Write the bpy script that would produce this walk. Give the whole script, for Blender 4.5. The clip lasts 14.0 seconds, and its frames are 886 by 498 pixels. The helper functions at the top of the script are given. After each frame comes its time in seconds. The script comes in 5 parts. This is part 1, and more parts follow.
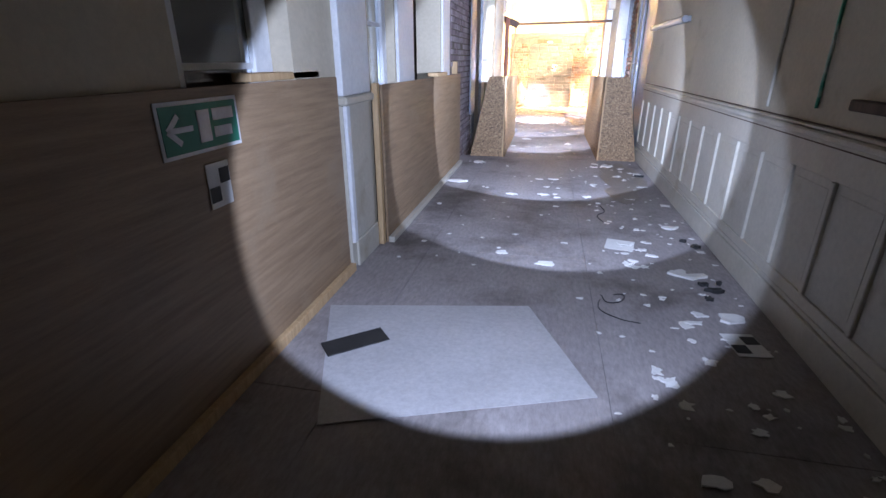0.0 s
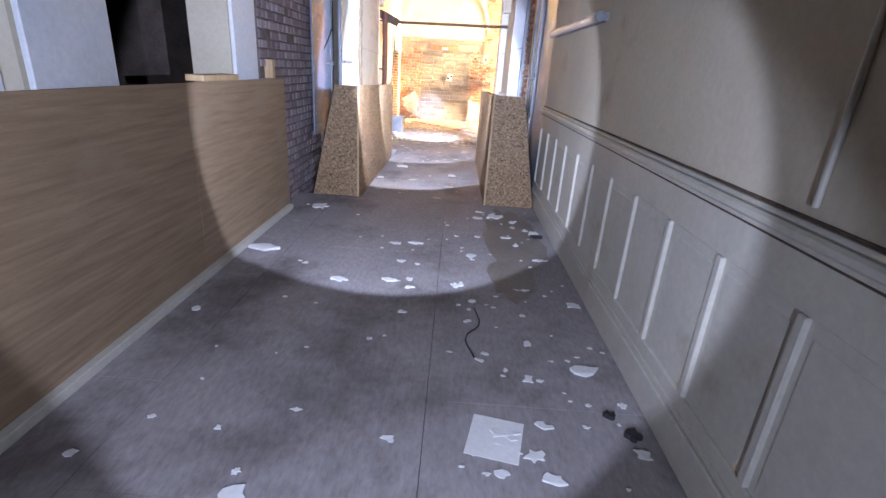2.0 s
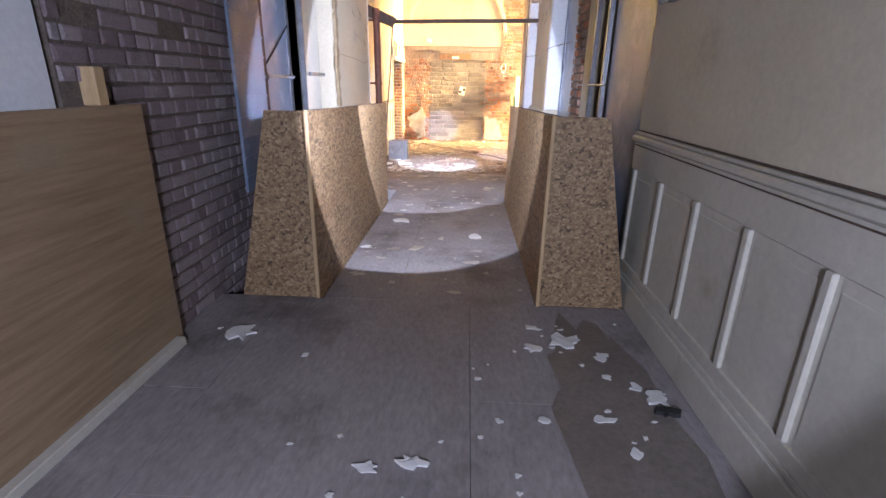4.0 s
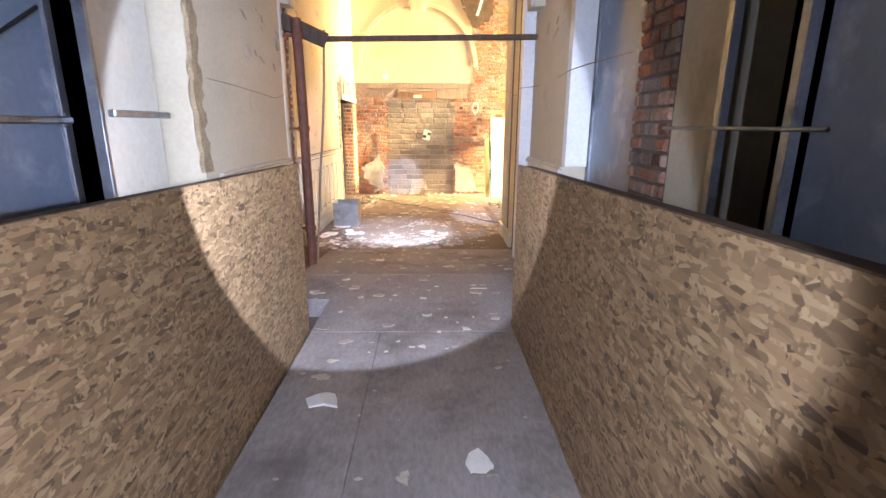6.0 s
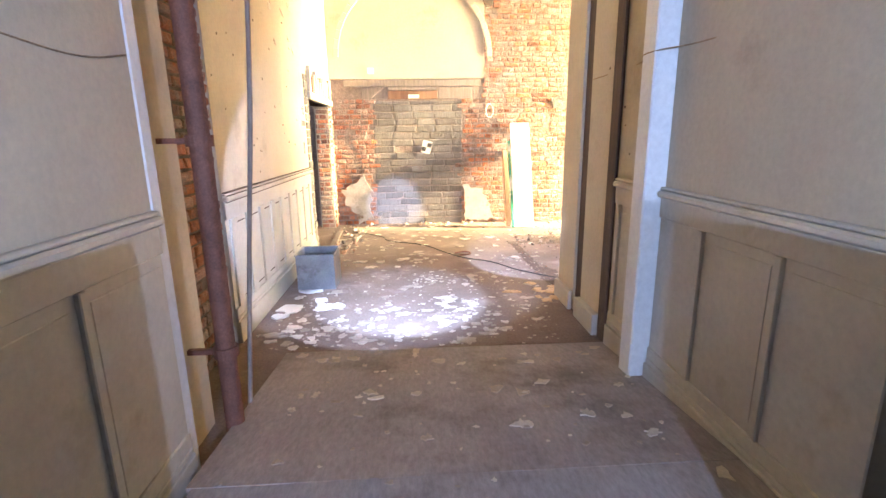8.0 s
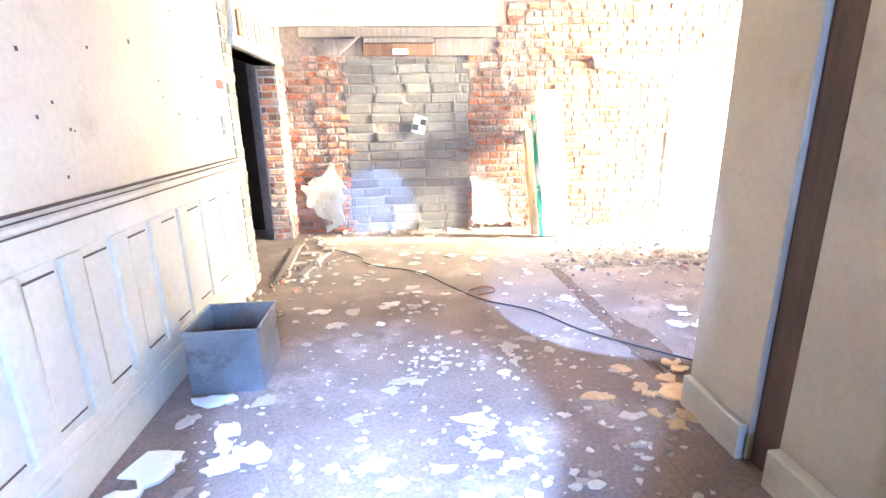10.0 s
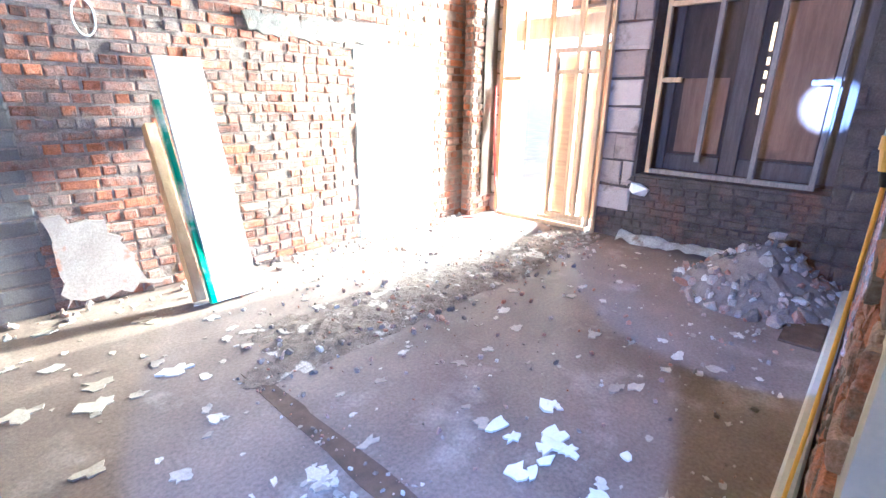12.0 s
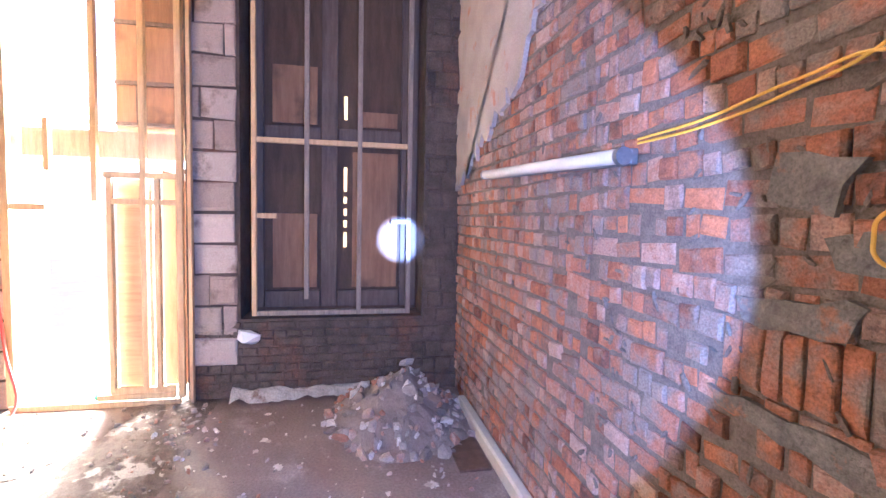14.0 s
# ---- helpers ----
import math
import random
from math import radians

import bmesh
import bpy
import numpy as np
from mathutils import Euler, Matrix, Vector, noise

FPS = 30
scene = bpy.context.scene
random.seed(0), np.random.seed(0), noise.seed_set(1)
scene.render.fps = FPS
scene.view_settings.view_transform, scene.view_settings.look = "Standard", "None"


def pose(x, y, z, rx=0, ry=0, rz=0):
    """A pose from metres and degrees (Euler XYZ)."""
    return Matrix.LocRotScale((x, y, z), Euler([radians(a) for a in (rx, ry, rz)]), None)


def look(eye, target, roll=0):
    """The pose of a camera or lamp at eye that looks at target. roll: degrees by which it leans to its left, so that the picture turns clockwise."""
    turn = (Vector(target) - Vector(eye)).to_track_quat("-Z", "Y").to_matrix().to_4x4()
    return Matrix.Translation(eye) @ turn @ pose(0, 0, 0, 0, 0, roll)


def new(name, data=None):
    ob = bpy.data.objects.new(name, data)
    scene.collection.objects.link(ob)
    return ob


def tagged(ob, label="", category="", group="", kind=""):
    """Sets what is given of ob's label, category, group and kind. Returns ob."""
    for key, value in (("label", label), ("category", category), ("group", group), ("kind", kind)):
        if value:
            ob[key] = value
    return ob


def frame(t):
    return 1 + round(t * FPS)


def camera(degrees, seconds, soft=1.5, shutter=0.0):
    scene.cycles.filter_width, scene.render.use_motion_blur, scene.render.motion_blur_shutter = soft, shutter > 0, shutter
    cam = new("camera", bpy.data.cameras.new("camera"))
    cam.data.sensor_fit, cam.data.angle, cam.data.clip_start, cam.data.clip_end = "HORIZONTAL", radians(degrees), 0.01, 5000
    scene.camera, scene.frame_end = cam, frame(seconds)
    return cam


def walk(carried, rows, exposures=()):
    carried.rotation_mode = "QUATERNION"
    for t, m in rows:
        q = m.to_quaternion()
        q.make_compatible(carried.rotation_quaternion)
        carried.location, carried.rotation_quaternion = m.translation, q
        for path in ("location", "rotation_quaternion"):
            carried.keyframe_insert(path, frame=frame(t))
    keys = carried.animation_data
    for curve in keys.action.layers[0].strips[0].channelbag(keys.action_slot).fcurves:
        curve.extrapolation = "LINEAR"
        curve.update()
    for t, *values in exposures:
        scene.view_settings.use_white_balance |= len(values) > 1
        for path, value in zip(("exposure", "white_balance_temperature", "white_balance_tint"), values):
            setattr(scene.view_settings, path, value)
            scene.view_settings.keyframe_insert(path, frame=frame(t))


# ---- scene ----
EXPOSURES = [(0, 4.4, 6200, 9), (1.5, 4.15, 6300, 11), (3.2, 3.55, 6700, 13), (5.3, 3.2, 7000, 10), (7.2, 3.1, 6600, 9), (9.3, 3.35, 4250, 3), (10.1, 3.5, 4450, 3), (10.5, 3.05, 4400, 3), (11, 2.4, 4350, 3), (12, 2.6, 3800, 4), (12.6, 2.35, 3800, 6), (13.2, 2.2, 3900, 11), (14, 2.55, 4200, 16)]
cam = camera(86, 14.0)
PATH = [
    (0, (1.815, -5.349, 1.575), (1.434, -3.530, 0.837), 0.0),
    (0.5, (1.906, -4.792, 1.575), (1.844, -3.000, 0.688), 0.8),
    (1, (1.983, -4.241, 1.579), (2.053, -2.462, 0.668), 1.8),
    (1.5, (2.150, -3.660, 1.569), (2.148, -1.816, 0.794), 3.5),
    (2, (2.231, -3.058, 1.583), (2.219, -1.188, 0.874), 3.9),
    (2.5, (2.243, -2.469, 1.590), (2.201, -0.598, 0.883), 2.1),
    (3, (2.237, -1.841, 1.589), (2.142, 0.041, 0.920), 1.5),
    (3.2, (2.215, -1.590, 1.560), (2.131, 0.301, 0.914), 1.2),
    (5.3, (2.099, 0.984, 1.510), (2.016, 2.860, 0.822), 1.0),
    (5.5, (2.098, 1.265, 1.532), (2.039, 3.155, 0.879), 0.5),
    (6, (2.041, 1.915, 1.535), (2.095, 3.850, 1.033), 0.3),
    (6.5, (2.036, 2.577, 1.550), (2.085, 4.534, 1.139), -2.0),
    (7, (1.963, 3.221, 1.533), (2.007, 5.180, 1.134), -0.4),
    (7.2, (1.911, 3.526, 1.521), (1.988, 5.478, 1.094), -0.8),
    (9.3, (1.620, 6.028, 1.500), (1.750, 7.962, 1.009), -0.6),
    (9.5, (1.622, 6.277, 1.499), (1.755, 8.207, 0.992), -0.5),
    (10, (1.687, 6.889, 1.431), (1.861, 8.806, 0.891), -1.0),
    (10.5, (1.770, 7.457, 1.392), (1.997, 9.345, 0.773), 0.2),
    (11, (1.818, 7.960, 1.392), (2.263, 9.791, 0.724), 0.0),
    (11.5, (1.994, 8.483, 1.432), (2.697, 10.218, 0.728), 1.3),
    (12, (2.186, 8.941, 1.479), (3.582, 10.235, 0.863), 0.9),
    (12.5, (2.350, 9.496, 1.530), (4.209, 10.008, 1.001), -0.5),
    (13, (2.630, 9.680, 1.580), (4.584, 9.807, 1.171), -1.0),
    (13.5, (2.735, 9.787, 1.625), (4.685, 9.451, 1.329), 0.4),
    (14, (2.765, 9.964, 1.660), (4.720, 9.562, 1.532), 1.2),
]
walk(cam, [(t, look(eye, target, roll)) for t, eye, target, roll in PATH],
     exposures=EXPOSURES)

# ---- world, sun, large lights ----
SUN_WAY = Vector((-1.0, 0.07, -0.31))
world = bpy.data.worlds.new("sky")
scene.world = world
world.use_nodes = True
wn = world.node_tree
sky = wn.nodes.new("ShaderNodeTexSky")
sky.sky_type, sky.sun_disc = "NISHITA", False
sky.sun_elevation = math.atan2(0.31, 1.0)
sky.sun_rotation = math.atan2(1.0, -0.07)
wn.links.new(sky.outputs[0], wn.nodes["Background"].inputs[0])
wn.nodes["Background"].inputs[1].default_value = 0.07


def lamp(name, kind, energy, colour, m, **more):
    data = bpy.data.lights.new(name, kind)
    data.energy, data.color = energy, colour
    for key, value in more.items():
        if key == "size":
            data.shape, data.size, data.size_y = "RECTANGLE", *value
        elif key == "cone":
            data.spot_size, data.spot_blend = radians(value[0]), value[1]
        elif key == "soft":
            data.shadow_soft_size = value
        elif key == "angle":
            data.angle = radians(value)
    ob = new(name, data)
    ob.matrix_world = m
    return ob


lamp("sun", "SUN", 5.0, (1.0, 0.68, 0.30), look((20, 11, 8), Vector((20, 11, 8)) + SUN_WAY), angle=0.6)
# area lamp added outside the doorway, standing in for the bright daylight beyond
lamp("doorway_daylight", "AREA", 2200, (1.0, 0.72, 0.37), look((9.35, 11.82, 2.1), (5.0, 12.3, 1.5)), size=(1.6, 4.0))
# fixed spots stand in for the carried hand torch, at stages of the walk
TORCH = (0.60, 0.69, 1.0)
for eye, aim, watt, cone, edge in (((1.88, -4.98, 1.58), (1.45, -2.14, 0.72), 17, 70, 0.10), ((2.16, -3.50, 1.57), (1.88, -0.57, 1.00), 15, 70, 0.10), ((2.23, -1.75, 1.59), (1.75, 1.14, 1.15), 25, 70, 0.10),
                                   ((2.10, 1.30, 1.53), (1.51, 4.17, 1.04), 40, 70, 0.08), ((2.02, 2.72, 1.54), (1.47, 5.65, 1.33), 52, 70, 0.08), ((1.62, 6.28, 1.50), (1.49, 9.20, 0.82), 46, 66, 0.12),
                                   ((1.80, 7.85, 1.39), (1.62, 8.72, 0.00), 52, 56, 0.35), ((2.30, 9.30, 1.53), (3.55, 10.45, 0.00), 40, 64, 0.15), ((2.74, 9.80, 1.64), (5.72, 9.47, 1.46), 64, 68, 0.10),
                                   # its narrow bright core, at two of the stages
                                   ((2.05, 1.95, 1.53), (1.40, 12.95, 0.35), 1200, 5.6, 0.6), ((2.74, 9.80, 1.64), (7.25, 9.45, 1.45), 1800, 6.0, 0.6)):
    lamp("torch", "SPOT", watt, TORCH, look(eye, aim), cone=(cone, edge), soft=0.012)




# ---- materials ----
def material(name, colours, scale=(1, 1, 1), grain=8.0, rough=0.7, metal=0.0, bump=0.2, fine=90.0, speck=0.25, spread=0.25,
             stain=None, stain_scale=1.2, stain_at=(0.55, 0.7), pieces=False, emit=0.0):
    """Grain between two colours, fine specks and bump, and, where wanted, stains with a shape of their own."""
    mat = bpy.data.materials.new(name)
    mat.use_nodes = True
    nt = mat.node_tree
    link, bsdf = nt.links.new, nt.nodes["Principled BSDF"]

    def node(kind, **values):
        n = nt.nodes.new(kind)
        for key, value in values.items():
            n.inputs[key].default_value = value
        return n

    where = node("ShaderNodeNewGeometry")
    stretch = node("ShaderNodeMapping")
    stretch.inputs["Scale"].default_value = scale
    link(where.outputs["Position"], stretch.inputs["Vector"])
    big = node("ShaderNodeTexNoise", Scale=grain, Detail=6.0, Roughness=0.6)
    link(stretch.outputs[0], big.inputs["Vector"])
    ramp = node("ShaderNodeValToRGB")
    ramp.color_ramp.elements[0].position, ramp.color_ramp.elements[1].position = 0.5 - spread, 0.5 + spread
    ramp.color_ramp.elements[0].color, ramp.color_ramp.elements[1].color = (*colours[0], 1), (*colours[1], 1)
    colour = ramp.outputs[0]
    if pieces:
        info = node("ShaderNodeObjectInfo")
        add = node("ShaderNodeMath")
        add.operation = "ADD"
        link(info.outputs["Random"], add.inputs[0])
        link(where.outputs["Random Per Island"], add.inputs[1])
        part_of = node("ShaderNodeMath")
        part_of.operation = "FRACT"
        link(add.outputs[0], part_of.inputs[0])
        blend = node("ShaderNodeMath")
        blend.operation = "MULTIPLY_ADD"
        blend.inputs[1].default_value, blend.inputs[2].default_value = 0.75, 0.0
        link(part_of.outputs[0], blend.inputs[0])
        both = node("ShaderNodeMath")
        both.operation = "MULTIPLY_ADD"
        both.inputs[1].default_value = 0.25
        link(big.outputs["Fac"], both.inputs[0])
        link(blend.outputs[0], both.inputs[2])
        link(both.outputs[0], ramp.inputs["Fac"])
        steps = colours[2:]
        ramp.color_ramp.elements[0].position, ramp.color_ramp.elements[1].position = 0.1, 0.95
        for k, c in enumerate(steps):
            e = ramp.color_ramp.elements.new(0.1 + 0.85 * (k + 1) / (len(steps) + 1))
            e.color = (*c, 1)
    else:
        link(big.outputs["Fac"], ramp.inputs["Fac"])
    tiny = node("ShaderNodeTexNoise", Scale=fine, Detail=4.0, Roughness=0.7)
    link(stretch.outputs[0], tiny.inputs["Vector"])
    if stain:
        blot = node("ShaderNodeTexNoise", Scale=stain_scale, Detail=8.0, Roughness=0.62)
        link(where.outputs["Position"], blot.inputs["Vector"])
        mask = node("ShaderNodeValToRGB")
        mask.color_ramp.elements[0].position, mask.color_ramp.elements[1].position = stain_at
        link(blot.outputs["Fac"], mask.inputs["Fac"])
        mix = node("ShaderNodeMix")
        mix.data_type = "RGBA"
        mix.inputs[7].default_value = (*stain, 1)
        link(mask.outputs[0], mix.inputs[0])
        link(colour, mix.inputs[6])
        colour = mix.outputs[2]
    tone = node("ShaderNodeMapRange")
    tone.inputs[1].default_value, tone.inputs[2].default_value = 0.3, 0.7
    tone.inputs[3].default_value, tone.inputs[4].default_value = 1 - speck, 1 + speck
    link(tiny.outputs["Fac"], tone.inputs[0])
    times = node("ShaderNodeMix")
    times.data_type, times.blend_type = "RGBA", "MULTIPLY"
    times.inputs[0].default_value = 1.0
    link(colour, times.inputs[6])
    link(tone.outputs[0], times.inputs[7])
    link(times.outputs[2], bsdf.inputs["Base Color"])
    height = node("ShaderNodeMath")
    height.operation = "MULTIPLY_ADD"
    height.inputs[1].default_value = 0.4
    link(tiny.outputs["Fac"], height.inputs[0])
    link(big.outputs["Fac"], height.inputs[2])
    relief = node("ShaderNodeBump", Strength=bump, Distance=0.02)
    link(height.outputs[0], relief.inputs["Height"])
    link(relief.outputs[0], bsdf.inputs["Normal"])
    bsdf.inputs["Roughness"].default_value, bsdf.inputs["Metallic"].default_value = rough, metal
    if emit:
        bsdf.inputs["Emission Color"].default_value = (*colours[1], 1)
        bsdf.inputs["Emission Strength"].default_value = emit
    return mat


def osb_material(name):
    """Pressed strands: stretched cells in several directions."""
    mat = bpy.data.materials.new(name)
    mat.use_nodes = True
    nt = mat.node_tree
    link, bsdf = nt.links.new, nt.nodes["Principled BSDF"]
    where = nt.nodes.new("ShaderNodeNewGeometry")
    layers = []
    for k, turn in enumerate((18, 55, -35, -70)):
        place = nt.nodes.new("ShaderNodeMapping")
        place.inputs["Rotation"].default_value = (radians(turn), radians(turn), 0)
        place.inputs["Scale"].default_value = (46, 17, 64)
        place.inputs["Location"].default_value = (k * 3.7, k * 1.9, k * 5.1)
        link(where.outputs["Position"], place.inputs["Vector"])
        cell = nt.nodes.new("ShaderNodeTexVoronoi")
        cell.inputs["Scale"].default_value = 1.0
        link(place.outputs[0], cell.inputs["Vector"])
        layers.append(cell)
    pick = nt.nodes.new("ShaderNodeTexNoise")
    pick.inputs["Scale"].default_value, pick.inputs["Detail"].default_value = 14, 3
    link(where.outputs["Position"], pick.inputs["Vector"])
    value = layers[0].outputs["Color"]
    for k, cell in enumerate(layers[1:]):
        step = nt.nodes.new("ShaderNodeMapRange")
        step.inputs[1].default_value, step.inputs[2].default_value = 0.40 + 0.07 * k, 0.42 + 0.07 * k
        link(pick.outputs["Fac"], step.inputs[0])
        mix = nt.nodes.new("ShaderNodeMix")
        mix.data_type = "RGBA"
        link(step.outputs[0], mix.inputs[0])
        link(value, mix.inputs[6])
        link(cell.outputs["Color"], mix.inputs[7])
        value = mix.outputs[2]
    ramp = nt.nodes.new("ShaderNodeValToRGB")
    ramp.color_ramp.elements[0].position, ramp.color_ramp.elements[0].color = 0.1, (0.09, 0.055, 0.03, 1)
    ramp.color_ramp.elements[1].position, ramp.color_ramp.elements[1].color = 0.9, (0.41, 0.29, 0.16, 1)
    for at, c in ((0.3, (0.20, 0.125, 0.062, 1)), (0.65, (0.32, 0.205, 0.105, 1))):
        ramp.color_ramp.elements.new(at).color = c
    link(value, ramp.inputs["Fac"])
    link(ramp.outputs[0], bsdf.inputs["Base Color"])
    relief = nt.nodes.new("ShaderNodeBump")
    relief.inputs["Strength"].default_value, relief.inputs["Distance"].default_value = 0.35, 0.004
    link(value, relief.inputs["Height"])
    link(relief.outputs[0], bsdf.inputs["Normal"])
    bsdf.inputs["Roughness"].default_value = 0.6
    return mat


def glass_material(name, tint, rough=0.05):
    mat = bpy.data.materials.new(name)
    mat.use_nodes = True
    bsdf = mat.node_tree.nodes["Principled BSDF"]
    bsdf.inputs["Base Color"].default_value = (*tint, 1)
    bsdf.inputs["Transmission Weight"].default_value = 1.0
    bsdf.inputs["Roughness"].default_value, bsdf.inputs["IOR"].default_value = rough, 1.45
    return mat


PLY = material("plywood", ((0.20, 0.13, 0.075), (0.36, 0.25, 0.15)), scale=(1, 0.6, 9), grain=3.5, fine=60, rough=0.55, bump=0.08, speck=0.12,
               stain=(0.30, 0.22, 0.14), stain_scale=2.2)
OSB = osb_material("strand_board")
DECK = material("dusty_deck", ((0.24, 0.215, 0.21), (0.34, 0.31, 0.30)), scale=(1, 0.35, 1), grain=2.2, fine=45, rough=0.75, bump=0.12, speck=0.2,
                stain=(0.145, 0.125, 0.115), stain_scale=1.5, stain_at=(0.50, 0.68))
BRIGHT_DECK = material("scrubbed_deck", ((0.36, 0.35, 0.35), (0.46, 0.45, 0.45)), grain=2.0, fine=40, rough=0.6, bump=0.06, speck=0.12)
WET_DECK = material("damp_deck", ((0.15, 0.125, 0.105), (0.22, 0.19, 0.165)), grain=3.0, fine=40, rough=0.42, bump=0.08, speck=0.2)
CONCRETE = material("dusty_concrete", ((0.125, 0.092, 0.076), (0.235, 0.182, 0.152)), grain=1.7, fine=55, rough=0.85, bump=0.25, speck=0.3,
                    stain=(0.31, 0.265, 0.235), stain_scale=2.1, stain_at=(0.55, 0.72))
PLASTER = material("cream_plaster", ((0.47, 0.41, 0.30), (0.58, 0.52, 0.40)), grain=1.1, fine=35, rough=0.75, bump=0.1, speck=0.07,
                   stain=(0.34, 0.28, 0.19), stain_scale=1.5, stain_at=(0.60, 0.78))
PAINT = material("cream_gloss_paint", ((0.45, 0.425, 0.355), (0.56, 0.53, 0.45)), grain=2.0, fine=30, rough=0.4, bump=0.06, speck=0.08,
                 stain=(0.36, 0.31, 0.21), stain_scale=2.6, stain_at=(0.58, 0.75))
WHITE = material("white_paint", ((0.62, 0.64, 0.66), (0.76, 0.77, 0.77)), grain=2.0, fine=30, rough=0.5, bump=0.06, speck=0.08)
BRICK = material("old_brick", ((0.085, 0.05, 0.038), (0.30, 0.25, 0.215), (0.27, 0.105, 0.055), (0.44, 0.17, 0.075), (0.17, 0.11, 0.085), (0.39, 0.25, 0.19), (0.36, 0.14, 0.075), (0.23, 0.18, 0.15), (0.31, 0.12, 0.06), (0.42, 0.29, 0.225)),
                 grain=22, fine=130, rough=0.92, bump=0.9, speck=0.38, pieces=True,
                 stain=(0.24, 0.20, 0.172), stain_scale=4.2, stain_at=(0.50, 0.63))
# brick colour tinted lilac-grey to carry the blue light on the pier
BLUE_LIT_BRICK = material("blue_lit_brick", ((0.17, 0.13, 0.135), (0.34, 0.28, 0.285), (0.25, 0.19, 0.195), (0.29, 0.24, 0.245)), grain=20, fine=120, rough=0.85, bump=0.6,
                      speck=0.25, pieces=True, stain=(0.37, 0.33, 0.33), stain_scale=3)
WASHED = material("whitewashed_block", ((0.50, 0.53, 0.55), (0.66, 0.68, 0.68), (0.58, 0.60, 0.61), (0.55, 0.56, 0.55)), grain=12, fine=120, rough=0.9, bump=0.4, speck=0.15,
                  pieces=True)
MORTAR = material("lime_mortar", ((0.105, 0.082, 0.066), (0.205, 0.165, 0.135)), grain=18, fine=110, rough=0.95, bump=0.8, speck=0.35)
PALE_MORTAR = material("pale_mortar", ((0.20, 0.16, 0.13), (0.33, 0.27, 0.23)), grain=18, fine=110, rough=0.95, bump=0.8, speck=0.3)
# smooth plaster remnant; also the paler tone painted for lit brick
MORTAR_AND_LIT_BRICK = material("grey_plaster_and_lit_brick", ((0.33, 0.28, 0.25), (0.45, 0.40, 0.36)), grain=4, fine=80, rough=0.9, bump=0.3, speck=0.2, stain=(0.40, 0.20, 0.13), stain_scale=6, stain_at=(0.6, 0.68))
TORN = material("torn_plaster", ((0.24, 0.17, 0.10), (0.40, 0.30, 0.18)), grain=12, fine=90, rough=0.95, bump=0.6, speck=0.3)
CEMENT = material("cement_patching", ((0.11, 0.10, 0.09), (0.23, 0.21, 0.19)), grain=14, fine=90, rough=0.95, bump=0.9, speck=0.35, stain=(0.28, 0.14, 0.08), stain_scale=9, stain_at=(0.58, 0.66))
LIME = material("lime_render", ((0.26, 0.245, 0.22), (0.47, 0.45, 0.415)), grain=7, fine=70, rough=0.9, bump=0.5, speck=0.3, stain=(0.17, 0.12, 0.09), stain_scale=5, stain_at=(0.56, 0.66))
BLOCK = material("concrete_block", ((0.125, 0.113, 0.103), (0.235, 0.218, 0.20), (0.16, 0.147, 0.136), (0.19, 0.175, 0.162)), grain=14, fine=140, rough=0.95,
                 bump=0.5, speck=0.3, pieces=True)
STONE = material("sawn_stone", ((0.27, 0.21, 0.18), (0.50, 0.42, 0.37), (0.36, 0.29, 0.25), (0.43, 0.36, 0.32)), grain=10, fine=110, rough=0.9, bump=0.5,
                 speck=0.25, pieces=True, stain=(0.16, 0.12, 0.10), stain_scale=3.5, stain_at=(0.54, 0.66))
# soot of the window wall; also painted shade of unlit rooms and holes
SOOT_AND_SHADE = material("soot_and_shade_masonry", ((0.055, 0.042, 0.034), (0.13, 0.10, 0.08)), grain=6, fine=70, rough=0.95, bump=0.6, speck=0.3,
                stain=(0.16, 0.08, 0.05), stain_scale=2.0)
TIMBER = material("new_timber", ((0.42, 0.27, 0.13), (0.60, 0.43, 0.24)), scale=(6, 6, 0.6), grain=5, fine=40, rough=0.6, bump=0.1, speck=0.12)
GREY_TIMBER = material("weathered_timber", ((0.17, 0.14, 0.12), (0.32, 0.27, 0.23)), scale=(6, 6, 0.6), grain=5, fine=40, rough=0.8, bump=0.2, speck=0.2)
BROWN_BOARD = material("brown_board", ((0.17, 0.09, 0.05), (0.30, 0.175, 0.10)), scale=(5, 5, 0.5), grain=4, fine=50, rough=0.7, bump=0.1, speck=0.15,
                       stain=(0.08, 0.05, 0.035), stain_scale=1.6)
DIRT = material("rubbly_dirt", ((0.085, 0.062, 0.047), (0.20, 0.155, 0.125)), grain=14, fine=120, rough=0.95, bump=1.0, speck=0.45, stain=(0.46, 0.41, 0.36), stain_scale=3.4, stain_at=(0.56, 0.62))
OLD_FRAME = material("old_window_paint", ((0.075, 0.055, 0.047), (0.15, 0.115, 0.10)), scale=(5, 5, 0.6), grain=6, fine=60, rough=0.7, bump=0.25, speck=0.25)
# near-black colour that stands in for the shade inside the side room
ROOM_SHADE = material("room_shade_black", ((0.012, 0.011, 0.010), (0.03, 0.027, 0.024)), grain=5, fine=60, rough=0.95, bump=0.4, speck=0.3)
# dark timber; also the colour given to shaded slots and gaps
DARK_WOOD_AND_SHADE = material("dark_timber_and_shade", ((0.05, 0.032, 0.022), (0.12, 0.075, 0.05)), scale=(4, 4, 0.6), grain=4, fine=50, rough=0.75, bump=0.2, speck=0.2)
RUST = material("rusty_brown", ((0.11, 0.045, 0.03), (0.22, 0.09, 0.055)), grain=12, fine=90, rough=0.7, bump=0.3, speck=0.25)
